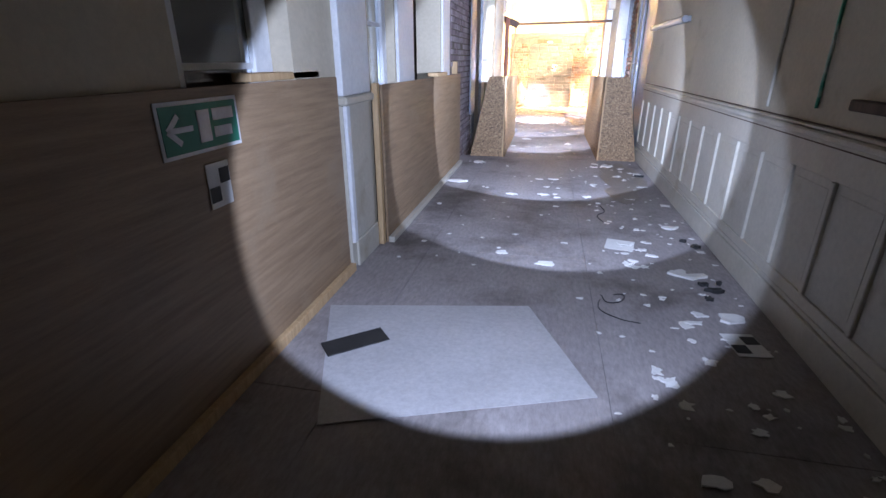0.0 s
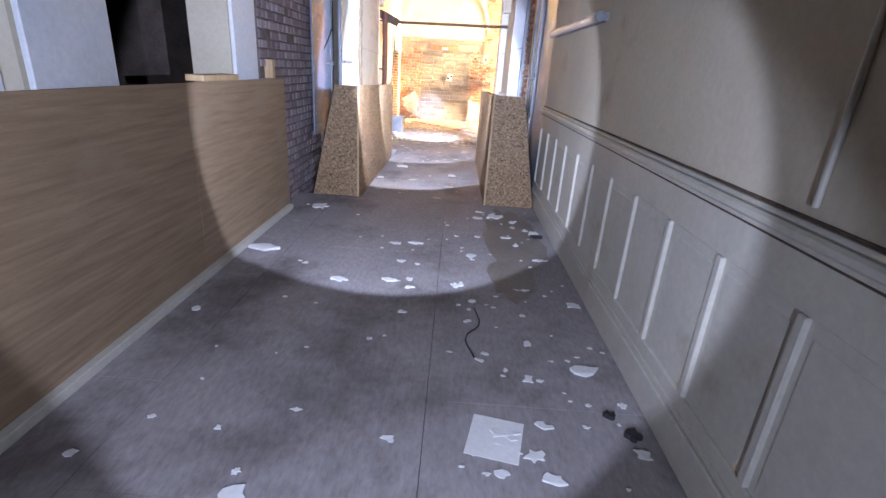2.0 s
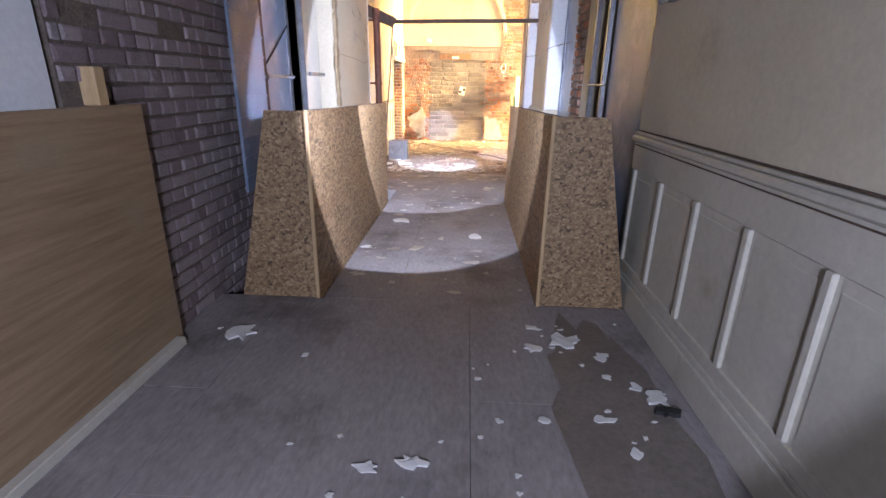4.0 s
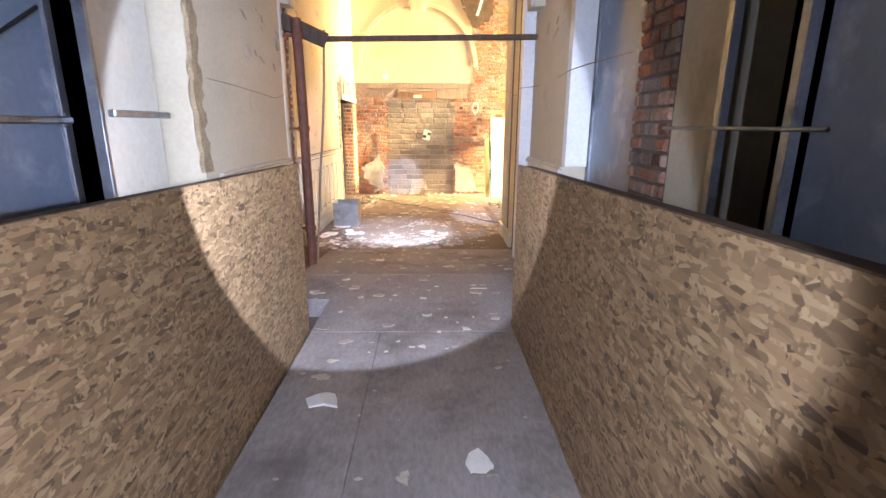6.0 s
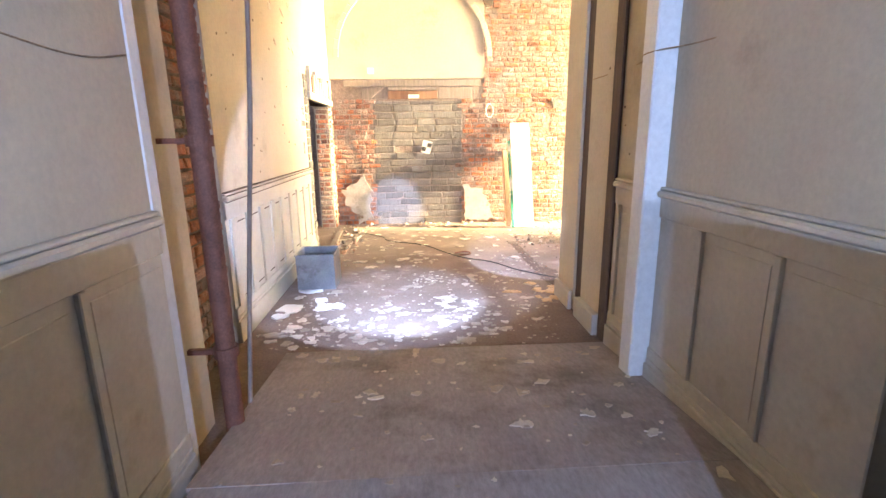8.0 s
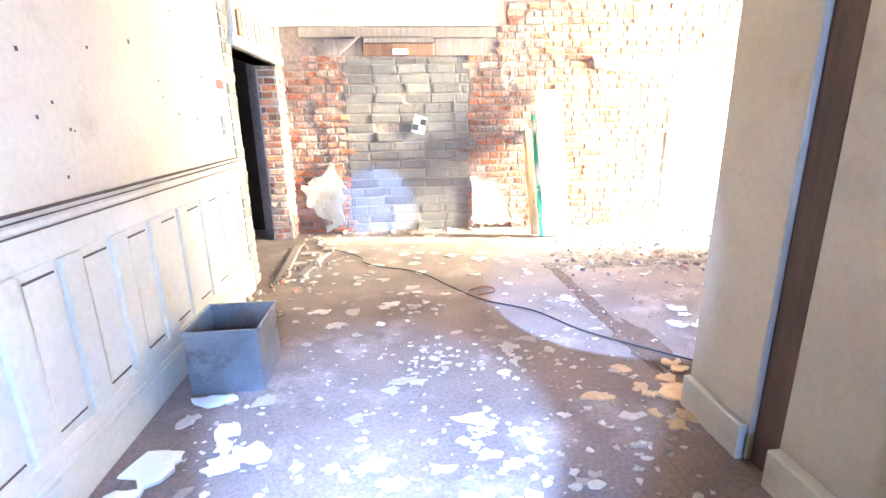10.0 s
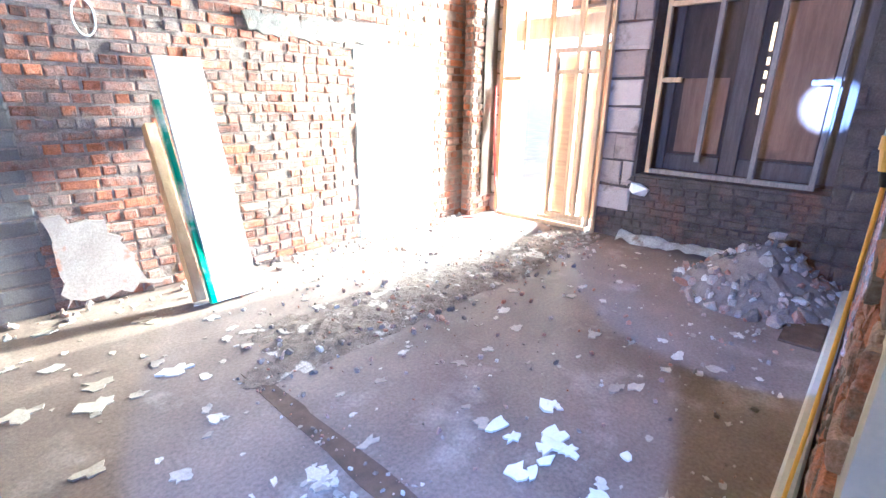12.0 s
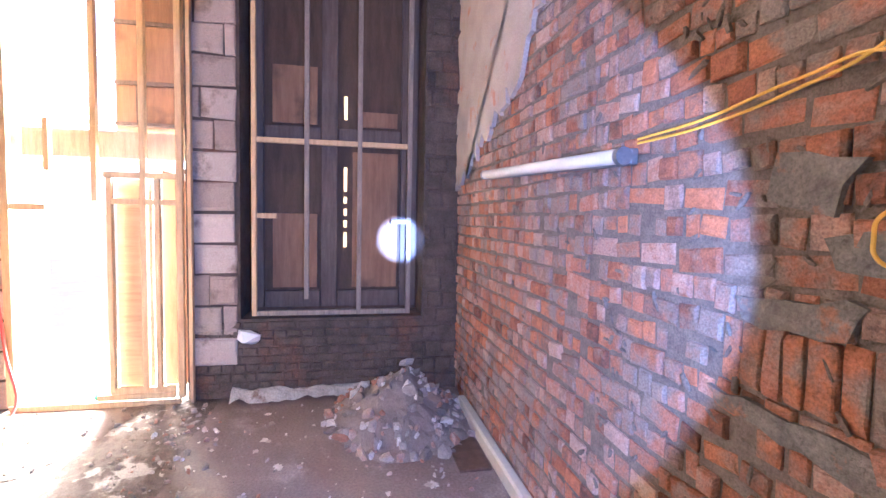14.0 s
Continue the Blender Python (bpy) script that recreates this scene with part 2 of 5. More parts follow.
METAL = material("dull_zinc", ((0.25, 0.27, 0.30), (0.38, 0.40, 0.43)), grain=7, fine=70, rough=0.38, metal=0.85, bump=0.08, speck=0.12,
                 stain=(0.17, 0.17, 0.18), stain_scale=5)
BLACK = material("black_rubber", ((0.015, 0.015, 0.015), (0.03, 0.03, 0.03)), grain=8, fine=60, rough=0.6, bump=0.05, speck=0.1)
PAPER = material("paper", ((0.66, 0.65, 0.62), (0.78, 0.77, 0.74)), grain=9, fine=60, rough=0.85, bump=0.1, speck=0.06)
FLAKE = material("paint_flakes", ((0.26, 0.22, 0.18), (0.62, 0.57, 0.49), (0.38, 0.33, 0.27), (0.48, 0.43, 0.36)), grain=20, fine=80, rough=0.85, bump=0.2, speck=0.15, pieces=True)
RUBBLE = material("rubble_stone", ((0.12, 0.10, 0.09), (0.66, 0.62, 0.57), (0.22, 0.18, 0.155), (0.33, 0.29, 0.26), (0.30, 0.14, 0.085), (0.44, 0.40, 0.36)), grain=16, fine=100,
                  rough=0.95, bump=0.6, speck=0.3, pieces=True)
GREEN = material("green_paint", ((0.02, 0.22, 0.13), (0.05, 0.36, 0.23)), grain=5, fine=60, rough=0.5, bump=0.1, speck=0.15, stain=(0.62, 0.66, 0.62), stain_scale=4)
SIGN_GREEN = material("sign_green", ((0.01, 0.16, 0.10), (0.015, 0.20, 0.12)), grain=4, fine=50, rough=0.4, bump=0.02, speck=0.05)
SIGN_RED = material("sign_red", ((0.55, 0.05, 0.05), (0.65, 0.08, 0.07)), grain=4, fine=50, rough=0.4, bump=0.02, speck=0.05)
YELLOW = material("yellow_cable", ((0.62, 0.36, 0.02), (0.75, 0.46, 0.04)), grain=5, fine=50, rough=0.45, bump=0.03, speck=0.06)
DIFFUSER = material("lamp_diffuser", ((0.60, 0.60, 0.57), (0.70, 0.70, 0.67)), grain=3, fine=30, rough=0.35, bump=0.02, speck=0.04)
BLUE_SHEET = material("blue_grey_sheet", ((0.17, 0.22, 0.31), (0.27, 0.33, 0.43)), grain=2, fine=30, rough=0.35, bump=0.05, speck=0.07, stain=(0.42, 0.46, 0.55), stain_scale=3)
GLASS = glass_material("window_glass", (0.86, 0.92, 0.97))
RED_HOSE = material("red_cable", ((0.50, 0.06, 0.05), (0.62, 0.10, 0.08)), grain=5, fine=50, rough=0.45, bump=0.03, speck=0.06)


# ---- building helpers ----
def mesh_of(bm, mat):
    me = bpy.data.meshes.new("mesh")
    bm.normal_update()
    bm.to_mesh(me)
    bm.free()
    me.materials.append(mat)
    return me


def part(name, bm, mat, parent=None, label=""):
    ob = new(name, mesh_of(bm, mat) if isinstance(bm, bmesh.types.BMesh) else bm)
    ob.parent = parent
    return tagged(ob, label)


def thing(name, bm, mat, label, category, kind="", group=""):
    return tagged(part(name, bm, mat), label, category, group, kind)


def group_of(name, at, label, category, kind="", group=""):
    ob = new(name)
    ob.location = at
    bpy.context.view_layer.update()
    return tagged(ob, label, category, group, kind)


def under(ob, parent):
    """Keeps world coordinates of a part under an Empty that stands elsewhere."""
    ob.parent = parent
    ob.matrix_parent_inverse = Matrix.Translation(-parent.location)
    return ob


def box(bm, x0, x1, y0, y1, z0, z1, bevel=0.0, turn=None):
    m = Matrix.Translation(((x0 + x1) / 2, (y0 + y1) / 2, (z0 + z1) / 2))
    if turn is not None:
        m = m @ turn
    verts = bmesh.ops.create_cube(bm, size=1, matrix=m @ Matrix.Diagonal((x1 - x0, y1 - y0, z1 - z0, 1)))["verts"]
    if bevel:
        edges = {e for v in verts for e in v.link_edges}
        bmesh.ops.bevel(bm, geom=list(edges), offset=bevel, segments=1, affect="EDGES")
    return bm


def slab(*a, **k):
    return box(bmesh.new(), *a, **k)


def bar(bm, a, b, w, h=None, bevel=0.003):
    """A squared bar from a to b."""
    a, b = Vector(a), Vector(b)
    d = b - a
    m = Matrix.Translation((a + b) / 2) @ d.to_track_quat("Z", "Y").to_matrix().to_4x4() @ Matrix.Diagonal((w, h or w, d.length, 1))
    verts = bmesh.ops.create_cube(bm, size=1, matrix=m)["verts"]
    if bevel:
        bmesh.ops.bevel(bm, geom=list({e for v in verts for e in v.link_edges}), offset=bevel, segments=1, affect="EDGES")
    return bm


def tube(name, points, radius, mat, parent=None, label="", category="", cyclic=False):
    """A round cable or pipe through the points, as a mesh."""
    cu = bpy.data.curves.new("line", "CURVE")
    cu.dimensions, cu.bevel_depth, cu.bevel_resolution, cu.resolution_u = "3D", radius, 2, 6
    sp = cu.splines.new("BEZIER")
    sp.bezier_points.add(len(points) - 1)
    for p, co in zip(sp.bezier_points, points):
        p.co, p.handle_left_type, p.handle_right_type = co, "AUTO", "AUTO"
    sp.use_cyclic_u = cyclic
    tmp = bpy.data.objects.new("line", cu)
    scene.collection.objects.link(tmp)
    me = bpy.data.meshes.new_from_object(tmp.evaluated_get(bpy.context.evaluated_depsgraph_get()))
    bpy.data.objects.remove(tmp)
    me.materials.clear()
    me.materials.append(mat)
    for poly in me.polygons:
        poly.use_smooth = True
    ob = new(name, me)
    ob.parent = parent
    return tagged(ob, label, category)


# ---- structure ----
CZ = 0.16       # top of the corridor deck
RIGHT, LEFT = 3.22, 0.52
FAR, BRICK_Y, WIN_X = 12.95, 8.89, 7.25
TOP = 4.6
thing("floor", slab(-4, 8.0, -9, 14, -0.3, 0), CONCRETE, "dusty brown concrete floor strewn with debris", "floor", "structure")

# deck boards of the corridor, laid over the old floor, and the ramp down to the hall
deck = group_of("corridor_deck", (2, 0, 0), "dusty plywood deck boards laid along the corridor", "floor", "structure")
DECKS = []
y = -8.6
while y < 2.2:
    DECKS += [(0.52, 0.97, y, min(y + 2.44, 2.2)), (0.972, 2.19, y - 0.6 if y > -8 else y, min(y + 1.844, 2.2)), (2.191, 3.2, y, min(y + 2.444, 2.2))]
    y += 2.445
for k, (x0, x1, y0, y1) in enumerate(DECKS):
    if y1 - y0 > 0.05:
        under(part("deck_board", slab(x0, x1 - 0.001, y0, y1 - 0.001, 0.0, CZ - 0.001 * (k % 3), bevel=0.001), DECK), deck)
for x0, x1, y0, y1, dz in ((1.22, 1.70, 2.2, 4.95, 0), (1.701, 2.62, 2.2, 4.95, 0.002), (1.22, 2.62, 4.955, 6.25, 0), (2.62, 3.1, 4.955, 6.25, 0.002)):
    under(part("deck_board", slab(x0, x1 - 0.001, y0, y1 - 0.002, 0.0, CZ - dz, bevel=0.001), DECK), deck)
bm = slab(0.82, 1.22, 5.6, 6.25, 0.0, CZ - 0.003, bevel=0.002)
under(part("deck_board", bm, DECK), deck)
bm = bmesh.new()
ring = [bm.verts.new(v) for v in ((0.8, 6.25, 0), (3.1, 6.25, 0), (3.1, 6.25, CZ), (0.8, 6.25, CZ), (0.8, 7.76, 0.0), (3.1, 7.74, 0.0), (3.1, 7.74, 0.02), (0.8, 7.76, 0.02))]
for q in ((0, 3, 2, 1), (4, 5, 6, 7), (3, 7, 6, 2), (0, 4, 7, 3), (1, 2, 6, 5), (0, 1, 5, 4)):
    bm.faces.new([ring[i] for i in q])
under(part("ramp_board", bm, DECK, None, "sloping plywood board strewn with flakes"), deck)
# scrubbed pale boards and damp patches
bm = bmesh.new()
face = bm.faces.new([bm.verts.new((x, y, CZ + 0.0015)) for x, y in ((0.98, -3.92), (2.14, -3.50), (1.80, -2.70), (0.60, -2.94))])
ext = bmesh.ops.extrude_face_region(bm, geom=[face])
bmesh.ops.translate(bm, verts=[v for v in ext["geom"] if isinstance(v, bmesh.types.BMVert)], vec=(0, 0, 0.005))
bmesh.ops.recalc_face_normals(bm, faces=bm.faces)
thing("pale_board", bm, BRIGHT_DECK, "pale scrubbed plywood sheet on the deck", "board")


def patch(name, cx, cy, rx, ry, z, mat, label, category, seed, kind=""):
    rnd = random.Random(seed)
    bm = bmesh.new()
    n = 26
    top = [bm.verts.new((cx + math.cos(a) * rx * (0.75 + 0.45 * rnd.random()), cy + math.sin(a) * ry * (0.75 + 0.45 * rnd.random()), z))
           for a in [2 * math.pi * k / n for k in range(n)]]
    face = bm.faces.new(top)
    ext = bmesh.ops.extrude_face_region(bm, geom=[face])
    bmesh.ops.translate(bm, verts=[v for v in ext["geom"] if isinstance(v, bmesh.types.BMVert)], vec=(0, 0, -0.003))
    return thing(name, bm, mat, label, category, kind)


patch("damp_patch", 2.85, 1.15, 0.26, 0.9, CZ + 0.003, WET_DECK, "dark damp patch on the dusty deck", "stain", 3)
patch("damp_patch", 2.75, 0.2, 0.18, 0.4, CZ + 0.007, WET_DECK, "dark damp patch on the dusty deck", "stain", 4)

# corridor: right-hand wall, left-hand wall, end behind, ceiling
thing("wall_right_corridor", slab(RIGHT, RIGHT + 0.3, -9, 2.5, 0, 3.5), PLASTER, "stained cream plaster corridor wall", "wall", "structure")
thing("wall_back", slab(-4, 6, -9.3, -9, 0, 3.5), PLASTER, "plain plaster wall behind the corridor", "wall", "structure")
thing("ceiling_corridor", slab(-4, 6.6, -9.3, 5.0, 3.5, 3.7), PLASTER, "plain plaster ceiling of the corridor", "ceiling", "structure")
thing("ceiling_hall", slab(-4, 8.2, 5.0, 14, TOP, TOP + 0.2), PLASTER, "stained plaster ceiling of the hall", "ceiling", "structure")
thing("ceiling_step", slab(-4, 8.2, 4.9, 5.0, 3.5, TOP), PLASTER, "plaster upstand between two ceilings", "ceiling", "structure")


def wall_with_holes(name, x0, x1, y0, y1, z0, z1, holes, mat, label):
    """A wall along y with openings (y0, y1, z0, z1) through it, as one mesh of butted blocks."""
    bm = bmesh.new()
    ys = sorted({y0, y1, *[v for h in holes for v in h[:2]]})
    for a, b in zip(ys, ys[1:]):
        gaps = sorted((h[2], h[3]) for h in holes if h[0] <= a and b <= h[1])
        low = z0
        for g0, g1 in gaps:
            if g0 > low:
                box(bm, x0, x1, a, b, low, g0)
            low = g1
        if low < z1:
            box(bm, x0, x1, a, b, low, z1)
    bmesh.ops.remove_doubles(bm, verts=bm.verts, dist=0.0005)
    return thing(name, bm, mat, label, "wall", "structure")


wall_with_holes("wall_left_corridor", 0.2, 0.5, -9, 1.25, 0, 3.5, [(-3.75, -2.9, CZ, 2.9), (-0.55, 0.78, CZ, 2.9), (-1.75, -1.1, 1.0, 2.7)], PLASTER,
                "cream plaster corridor wall with openings")
# added walls close the openings; their dark colour stands for the rooms' shade
thing("wall_left_far", slab(-4.2, -4, -9, 14, 0, TOP), SOOT_AND_SHADE, "added wall of the side rooms, coloured dark for shade", "wall", "structure")
thing("wall_right_far", slab(5.6, 5.8, 2.2, 8.6, 0, TOP), SOOT_AND_SHADE, "added wall of the side space, coloured dark for shade", "wall", "structure")
thing("partition_left", slab(-4, 0.2, 1.6, 1.75, 0, 3.5), SOOT_AND_SHADE, "added partition of the side rooms, coloured dark for shade", "wall", "structure")
thing("partition_left_hall", slab(-4, 0.14, 8.2, 8.35, 0, TOP), SOOT_AND_SHADE, "added partition of the side rooms, coloured dark for shade", "wall", "structure")
thing("wall_side_space", slab(RIGHT + 0.3, 5.6, 2.2, 2.5, 0, 3.5), SOOT_AND_SHADE, "added wall of the side space, coloured dark for shade", "wall", "structure")


# ---- panelling ----
def panelling(x, side, y0, y1, z0, ztop, step, first, label, rails=0.11, wide=0.018):
    """Dado panelling on a wall at x; side is the way that it faces."""
    at = group_of("dado_panelling", (x, (y0 + y1) / 2, z0), label, "panelling", "structure")

    def strip(name, d, ya, yb, za, zb, bevel=0.004):
        xa, xb = sorted((x, x + side * d))
        under(part(name, slab(xa, xb, ya, yb, za, zb, bevel=bevel), PAINT), at)

    strip("backing", 0.008, y0, y1, z0, ztop, 0)
    strip("baseboard", 0.035, y0, y1, z0, z0 + 0.17)
    strip("baseboard_moulding", 0.022, y0, y1, z0 + 0.172, z0 + 0.20)
    strip("bottom_rail", 0.02, y0, y1, z0 + 0.202, z0 + 0.27)
    strip("top_rail", 0.02, y0, y1, ztop - 0.06 - rails, ztop - 0.06)
    strip("cap_rail", 0.045, y0, y1, ztop - 0.058, ztop - 0.02, 0.01)
    strip("cap_moulding", 0.03, y0, y1, ztop - 0.018, ztop, 0.006)
    yy = first
    while yy < y1:
        if yy - 0.04 > y0 and yy + 0.04 < y1:
            strip("stile", 0.026, yy - wide, yy + wide, z0 + 0.272, ztop - 0.062 - rails)
        if yy + 0.1 > y0 and yy + step - 0.1 < y1:
            strip("panel", 0.011, yy + wide + 0.025, yy + step - wide - 0.025, z0 + 0.315, ztop - 0.105 - rails, 0.005)
        yy += step
    return at


panelling(RIGHT, -1, -8.9, 2.48, CZ, 1.26, 0.432, -8.382, "cream painted dado panelling along the corridor wall", 0.17)

# dark strips for the dust in the gaps and the cap rail's shadow
for zz, d in ((1.262, 0.012), (1.176, 0.0215)):
    thing("dado_joint", slab(RIGHT - d, RIGHT - 0.0005, -8.88, 2.47, zz, zz + 0.007), DARK_WOOD_AND_SHADE, "dark strip for dust and shade in the corridor panelling's gaps", "trim", "structure")

# ---- corridor, left-hand side ----
def board_fence(name, x0, x1, y0, y1, z0, z1, mat, label):
    return thing(name, slab(x0, x1, y0, y1, z0, z1, bevel=0.002), mat, label, "board")


hoarding = group_of("plywood_hoarding", (0.6, -4, CZ), "tan plywood hoarding screwed along the corridor wall", "hoarding", group="plywood hoardings")
for y0, y1 in ((-7.3, -4.86), (-4.855, -2.4)):
    under(part("sheet", slab(0.50, 0.518, y0, y1, CZ, 1.48, bevel=0.002), PLY), hoarding)
under(part("foot_batten", slab(0.52, 0.56, -7.3, -2.4, CZ, CZ + 0.06, bevel=0.004), TIMBER), hoarding)
hoarding = group_of("plywood_hoarding", (0.6, 0, CZ), "tan plywood hoarding screwed along the corridor wall", "hoarding", group="plywood hoardings")
for y0, y1 in ((-1.8, -0.1), (-0.095, 1.61)):
    under(part("sheet", slab(0.59, 0.608, y0, y1, CZ, 1.405, bevel=0.002), PLY), hoarding)
under(part("foot_batten", slab(0.61, 0.66, -1.8, 1.55, CZ, CZ + 0.05, bevel=0.004), PAINT), hoarding)
under(part("end_batten", slab(0.545, 0.588, -1.86, -1.80, CZ, 1.42, bevel=0.004), TIMBER), hoarding)
for yy in (-0.9, 0.4, 1.5):
    under(part("batten", slab(0.545, 0.588, yy, yy + 0.06, CZ, 1.38, bevel=0.004), TIMBER), hoarding)
thing("batten_offcut", slab(0.50, 0.60, 1.36, 1.42, 1.405, 1.56, bevel=0.004), TIMBER, "short timber offcut standing on the hoarding edge", "timber")
thing("batten_offcut", slab(0.50, 0.62, 0.1, 0.62, 1.407, 1.447, bevel=0.004), TIMBER, "timber offcut lying along the hoarding edge", "timber")
thing("batten_offcut", slab(0.40, 0.50, -3.3, -2.6, 1.482, 1.52, bevel=0.004), TIMBER, "timber offcut lying along the hoarding edge", "timber")

# pilaster between the hoardings
pil = group_of("pilaster", (0.5, -2.1, CZ), "white painted pilaster with panelled foot", "pilaster", "structure")
under(part("shaft", slab(0.5, 0.545, -2.38, -1.88, 1.36, 3.5, bevel=0.006), WHITE), pil)
under(part("foot", slab(0.5, 0.53, -2.38, -1.88, CZ, 1.30, bevel=0.006), PAINT), pil)
under(part("cap_rail", slab(0.5, 0.57, -2.39, -1.87, 1.302, 1.358, bevel=0.012), PAINT), pil)
under(part("edge_strip", slab(0.532, 0.56, -2.38, -2.32, CZ + 0.2, 1.30, bevel=0.006), WHITE), pil)
under(part("baseboard", slab(0.532, 0.555, -2.318, -1.88, CZ, CZ + 0.2, bevel=0.006), PAINT), pil)


def sash(name, x, y0, y1, z0, z1, label, bars=(1, 2), frame_w=0.09, mat=None):
    """A glazed screen in a white frame, standing in the wall's plane."""
    mat = mat or WHITE
    at = group_of(name, (x, (y0 + y1) / 2, z0), label, "window", "structure")
    for a, b, c, d in ((y0, y0 + frame_w, z0, z1), (y1 - frame_w, y1, z0, z1), (y0 + frame_w, y1 - frame_w, z0, z0 + frame_w), (y0 + frame_w, y1 - frame_w, z1 - frame_w, z1)):
        under(part("frame", slab(x - 0.03, x + 0.03, a, b, c, d, bevel=0.005), mat), at)
    ny, nz = bars
    for k in range(1, ny):
        yy = y0 + frame_w + (y1 - y0 - 2 * frame_w) * k / ny
        under(part("glazing_bar", slab(x - 0.018, x + 0.018, yy - 0.015, yy + 0.015, z0 + frame_w, z1 - frame_w, bevel=0.003), mat), at)
    for k in range(1, nz):
        zz = z0 + frame_w + (z1 - z0 - 2 * frame_w) * k / nz
        under(part("glazing_bar", slab(x - 0.016, x + 0.016, y0 + frame_w, y1 - frame_w, zz - 0.015, zz + 0.015, bevel=0.003), mat), at)
    pane = under(part("pane", slab(x - 0.003, x + 0.003, y0 + frame_w, y1 - frame_w, z0 + frame_w, z1 - frame_w), GLASS), at)
    pane.visible_shadow = False
    return at


sash("window_1", 0.36, -3.74, -2.91, 1.0, 2.88, "white painted sash window behind the hoarding", (1, 4), 0.16)
sash("window_2", 0.40, -1.74, -1.11, 1.01, 2.68, "white painted sash window behind the hoarding", (1, 2), 0.10)
for a, b, label in ((-1.08, -0.57, "white board leaning upright behind the hoarding"), (0.80, 1.22, "tall white board fixed beside the brick pier")):
    thing("white_board", slab(0.502, 0.53, a, b, CZ, 2.95, bevel=0.004), WHITE, label, "board")

# fire-exit sign with arrow and survey target
sign = group_of("exit_sign", (0.52, -4.2, 1.2), "green and white fire exit sign with an arrow, on plywood", "sign")
under(part("plate", slab(0.519, 0.523, -3.93, -3.47, 1.24, 1.44, bevel=0.001), WHITE), sign)
under(part("field", slab(0.5235, 0.5255, -3.915, -3.485, 1.255, 1.425), SIGN_GREEN), sign)
for nm, a, b, c, d in (("letter_bar", -3.73, -3.66, 1.28, 1.40), ("letter_bar", -3.64, -3.51, 1.355, 1.40), ("letter_bar", -3.64, -3.53, 1.29, 1.33)):
    under(part(nm, slab(0.526, 0.5275, a, b, c, d), WHITE), sign)
bm = slab(0.526, 0.5275, -3.89, -3.76, 1.33, 1.35)
bar(bm, (0.5268, -3.89, 1.34), (0.5268, -3.83, 1.39), 0.0015, 0.022, 0)
bar(bm, (0.5268, -3.89, 1.34), (0.5268, -3.83, 1.29), 0.0015, 0.022, 0)
under(part("arrow", bm, WHITE), sign)


def target(m, size, label):
    """A survey target: a white card with black quarters."""
    s = size / 2
    at = tagged(new("survey_target"), label, "survey target", "survey targets")
    part("card", slab(-s, s, -0.001, 0.001, -s * 1.3, s * 1.3), PAPER, at)
    for x0, z0 in ((0, 0), (-s, -s)):
        part("black_quarter", slab(x0 + 0.004, x0 + s - 0.004, -0.0028, -0.0012, z0 + 0.004, z0 + s - 0.004), BLACK, at)
    at.matrix_world = m
    return at


target(pose(0.5225, -3.66, 1.10, 0, 0, 90), 0.14, "black and white survey target card on plywood")
target(pose(1.97, FAR - 0.022, 1.33, 0, 14, 0), 0.16, "black and white survey target card on the blockwork")
target(pose(2.95, -2.90, CZ + 0.004, -90, 0, 8), 0.17, "black and white survey target card lying on the deck")
# rubber mat and a sheet of paper on the deck
thing("rubber_mat", slab(0.735, 1.075, -3.37, -3.23, CZ + 0.0075, CZ + 0.0135, bevel=0.002, turn=pose(0, 0, 0, 0, 0, 40)), BLACK, "dark rectangular rubber mat on the pale board", "mat")
thing("paper_sheet", slab(2.38, 2.60, -1.60, -1.36, CZ + 0.001, CZ + 0.003, turn=pose(0, 0, 0, 0, 0, -12)), PAPER, "white sheet of paper lying on the deck", "paper")
tube("loose_wire", [(2.25, -2.45, CZ + 0.006), (2.30, -2.60, CZ + 0.03), (2.36, -2.42, CZ + 0.006), (2.22, -2.62, CZ + 0.006), (2.33, -2.75, CZ + 0.006), (2.44, -2.78, CZ + 0.006)],
     0.0032, BLACK, None, "tangle of thin black wire on the deck", "wire")
tube("loose_wire", [(2.42, -0.9, CZ + 0.005), (2.38, -0.7, CZ + 0.005), (2.46, -0.55, CZ + 0.005), (2.44, -0.35, CZ + 0.005)], 0.004, BLACK, None, "short length of black wire on the deck", "wire")
tube("green_cable", [(RIGHT - 0.012, -2.4, 2.6), (RIGHT - 0.014, -2.39, 2.0), (RIGHT - 0.014, -2.4, 1.34)], 0.009, GREEN, None, "green cable hanging down the plaster wall", "cable")


def tube_lamp(m, length, label):
    """A strip lamp, switched off: body, diffuser and two end caps, along its own x."""
    at = tagged(new("strip_lamp"), label, "lamp", "strip lamps")
    part("body", slab(-length / 2, length / 2, 0, 0.03, -0.03, 0.03, bevel=0.004), METAL, at)
    bm = bmesh.new()
    bmesh.ops.create_cone(bm, cap_ends=True, segments=20, radius1=0.030, radius2=0.030, depth=length - 0.05, matrix=pose(0, -0.03, 0, 0, 90, 0))
    part("diffuser", bm, DIFFUSER, at)
    for s in (-1, 1):
        bm = bmesh.new()
        bmesh.ops.create_cone(bm, cap_ends=True, segments=20, radius1=0.033, radius2=0.033, depth=0.03, matrix=pose(s * (length / 2 - 0.012), -0.03, 0, 0, 90, 0))
        part("end_cap", bm, METAL, at, "dull end cap")
    at.matrix_world = m
    return at


tube_lamp(pose(RIGHT - 0.03, 1.4, 1.98, 0, 0, -90), 1.75, "unlit strip lamp fixed along the corridor wall")
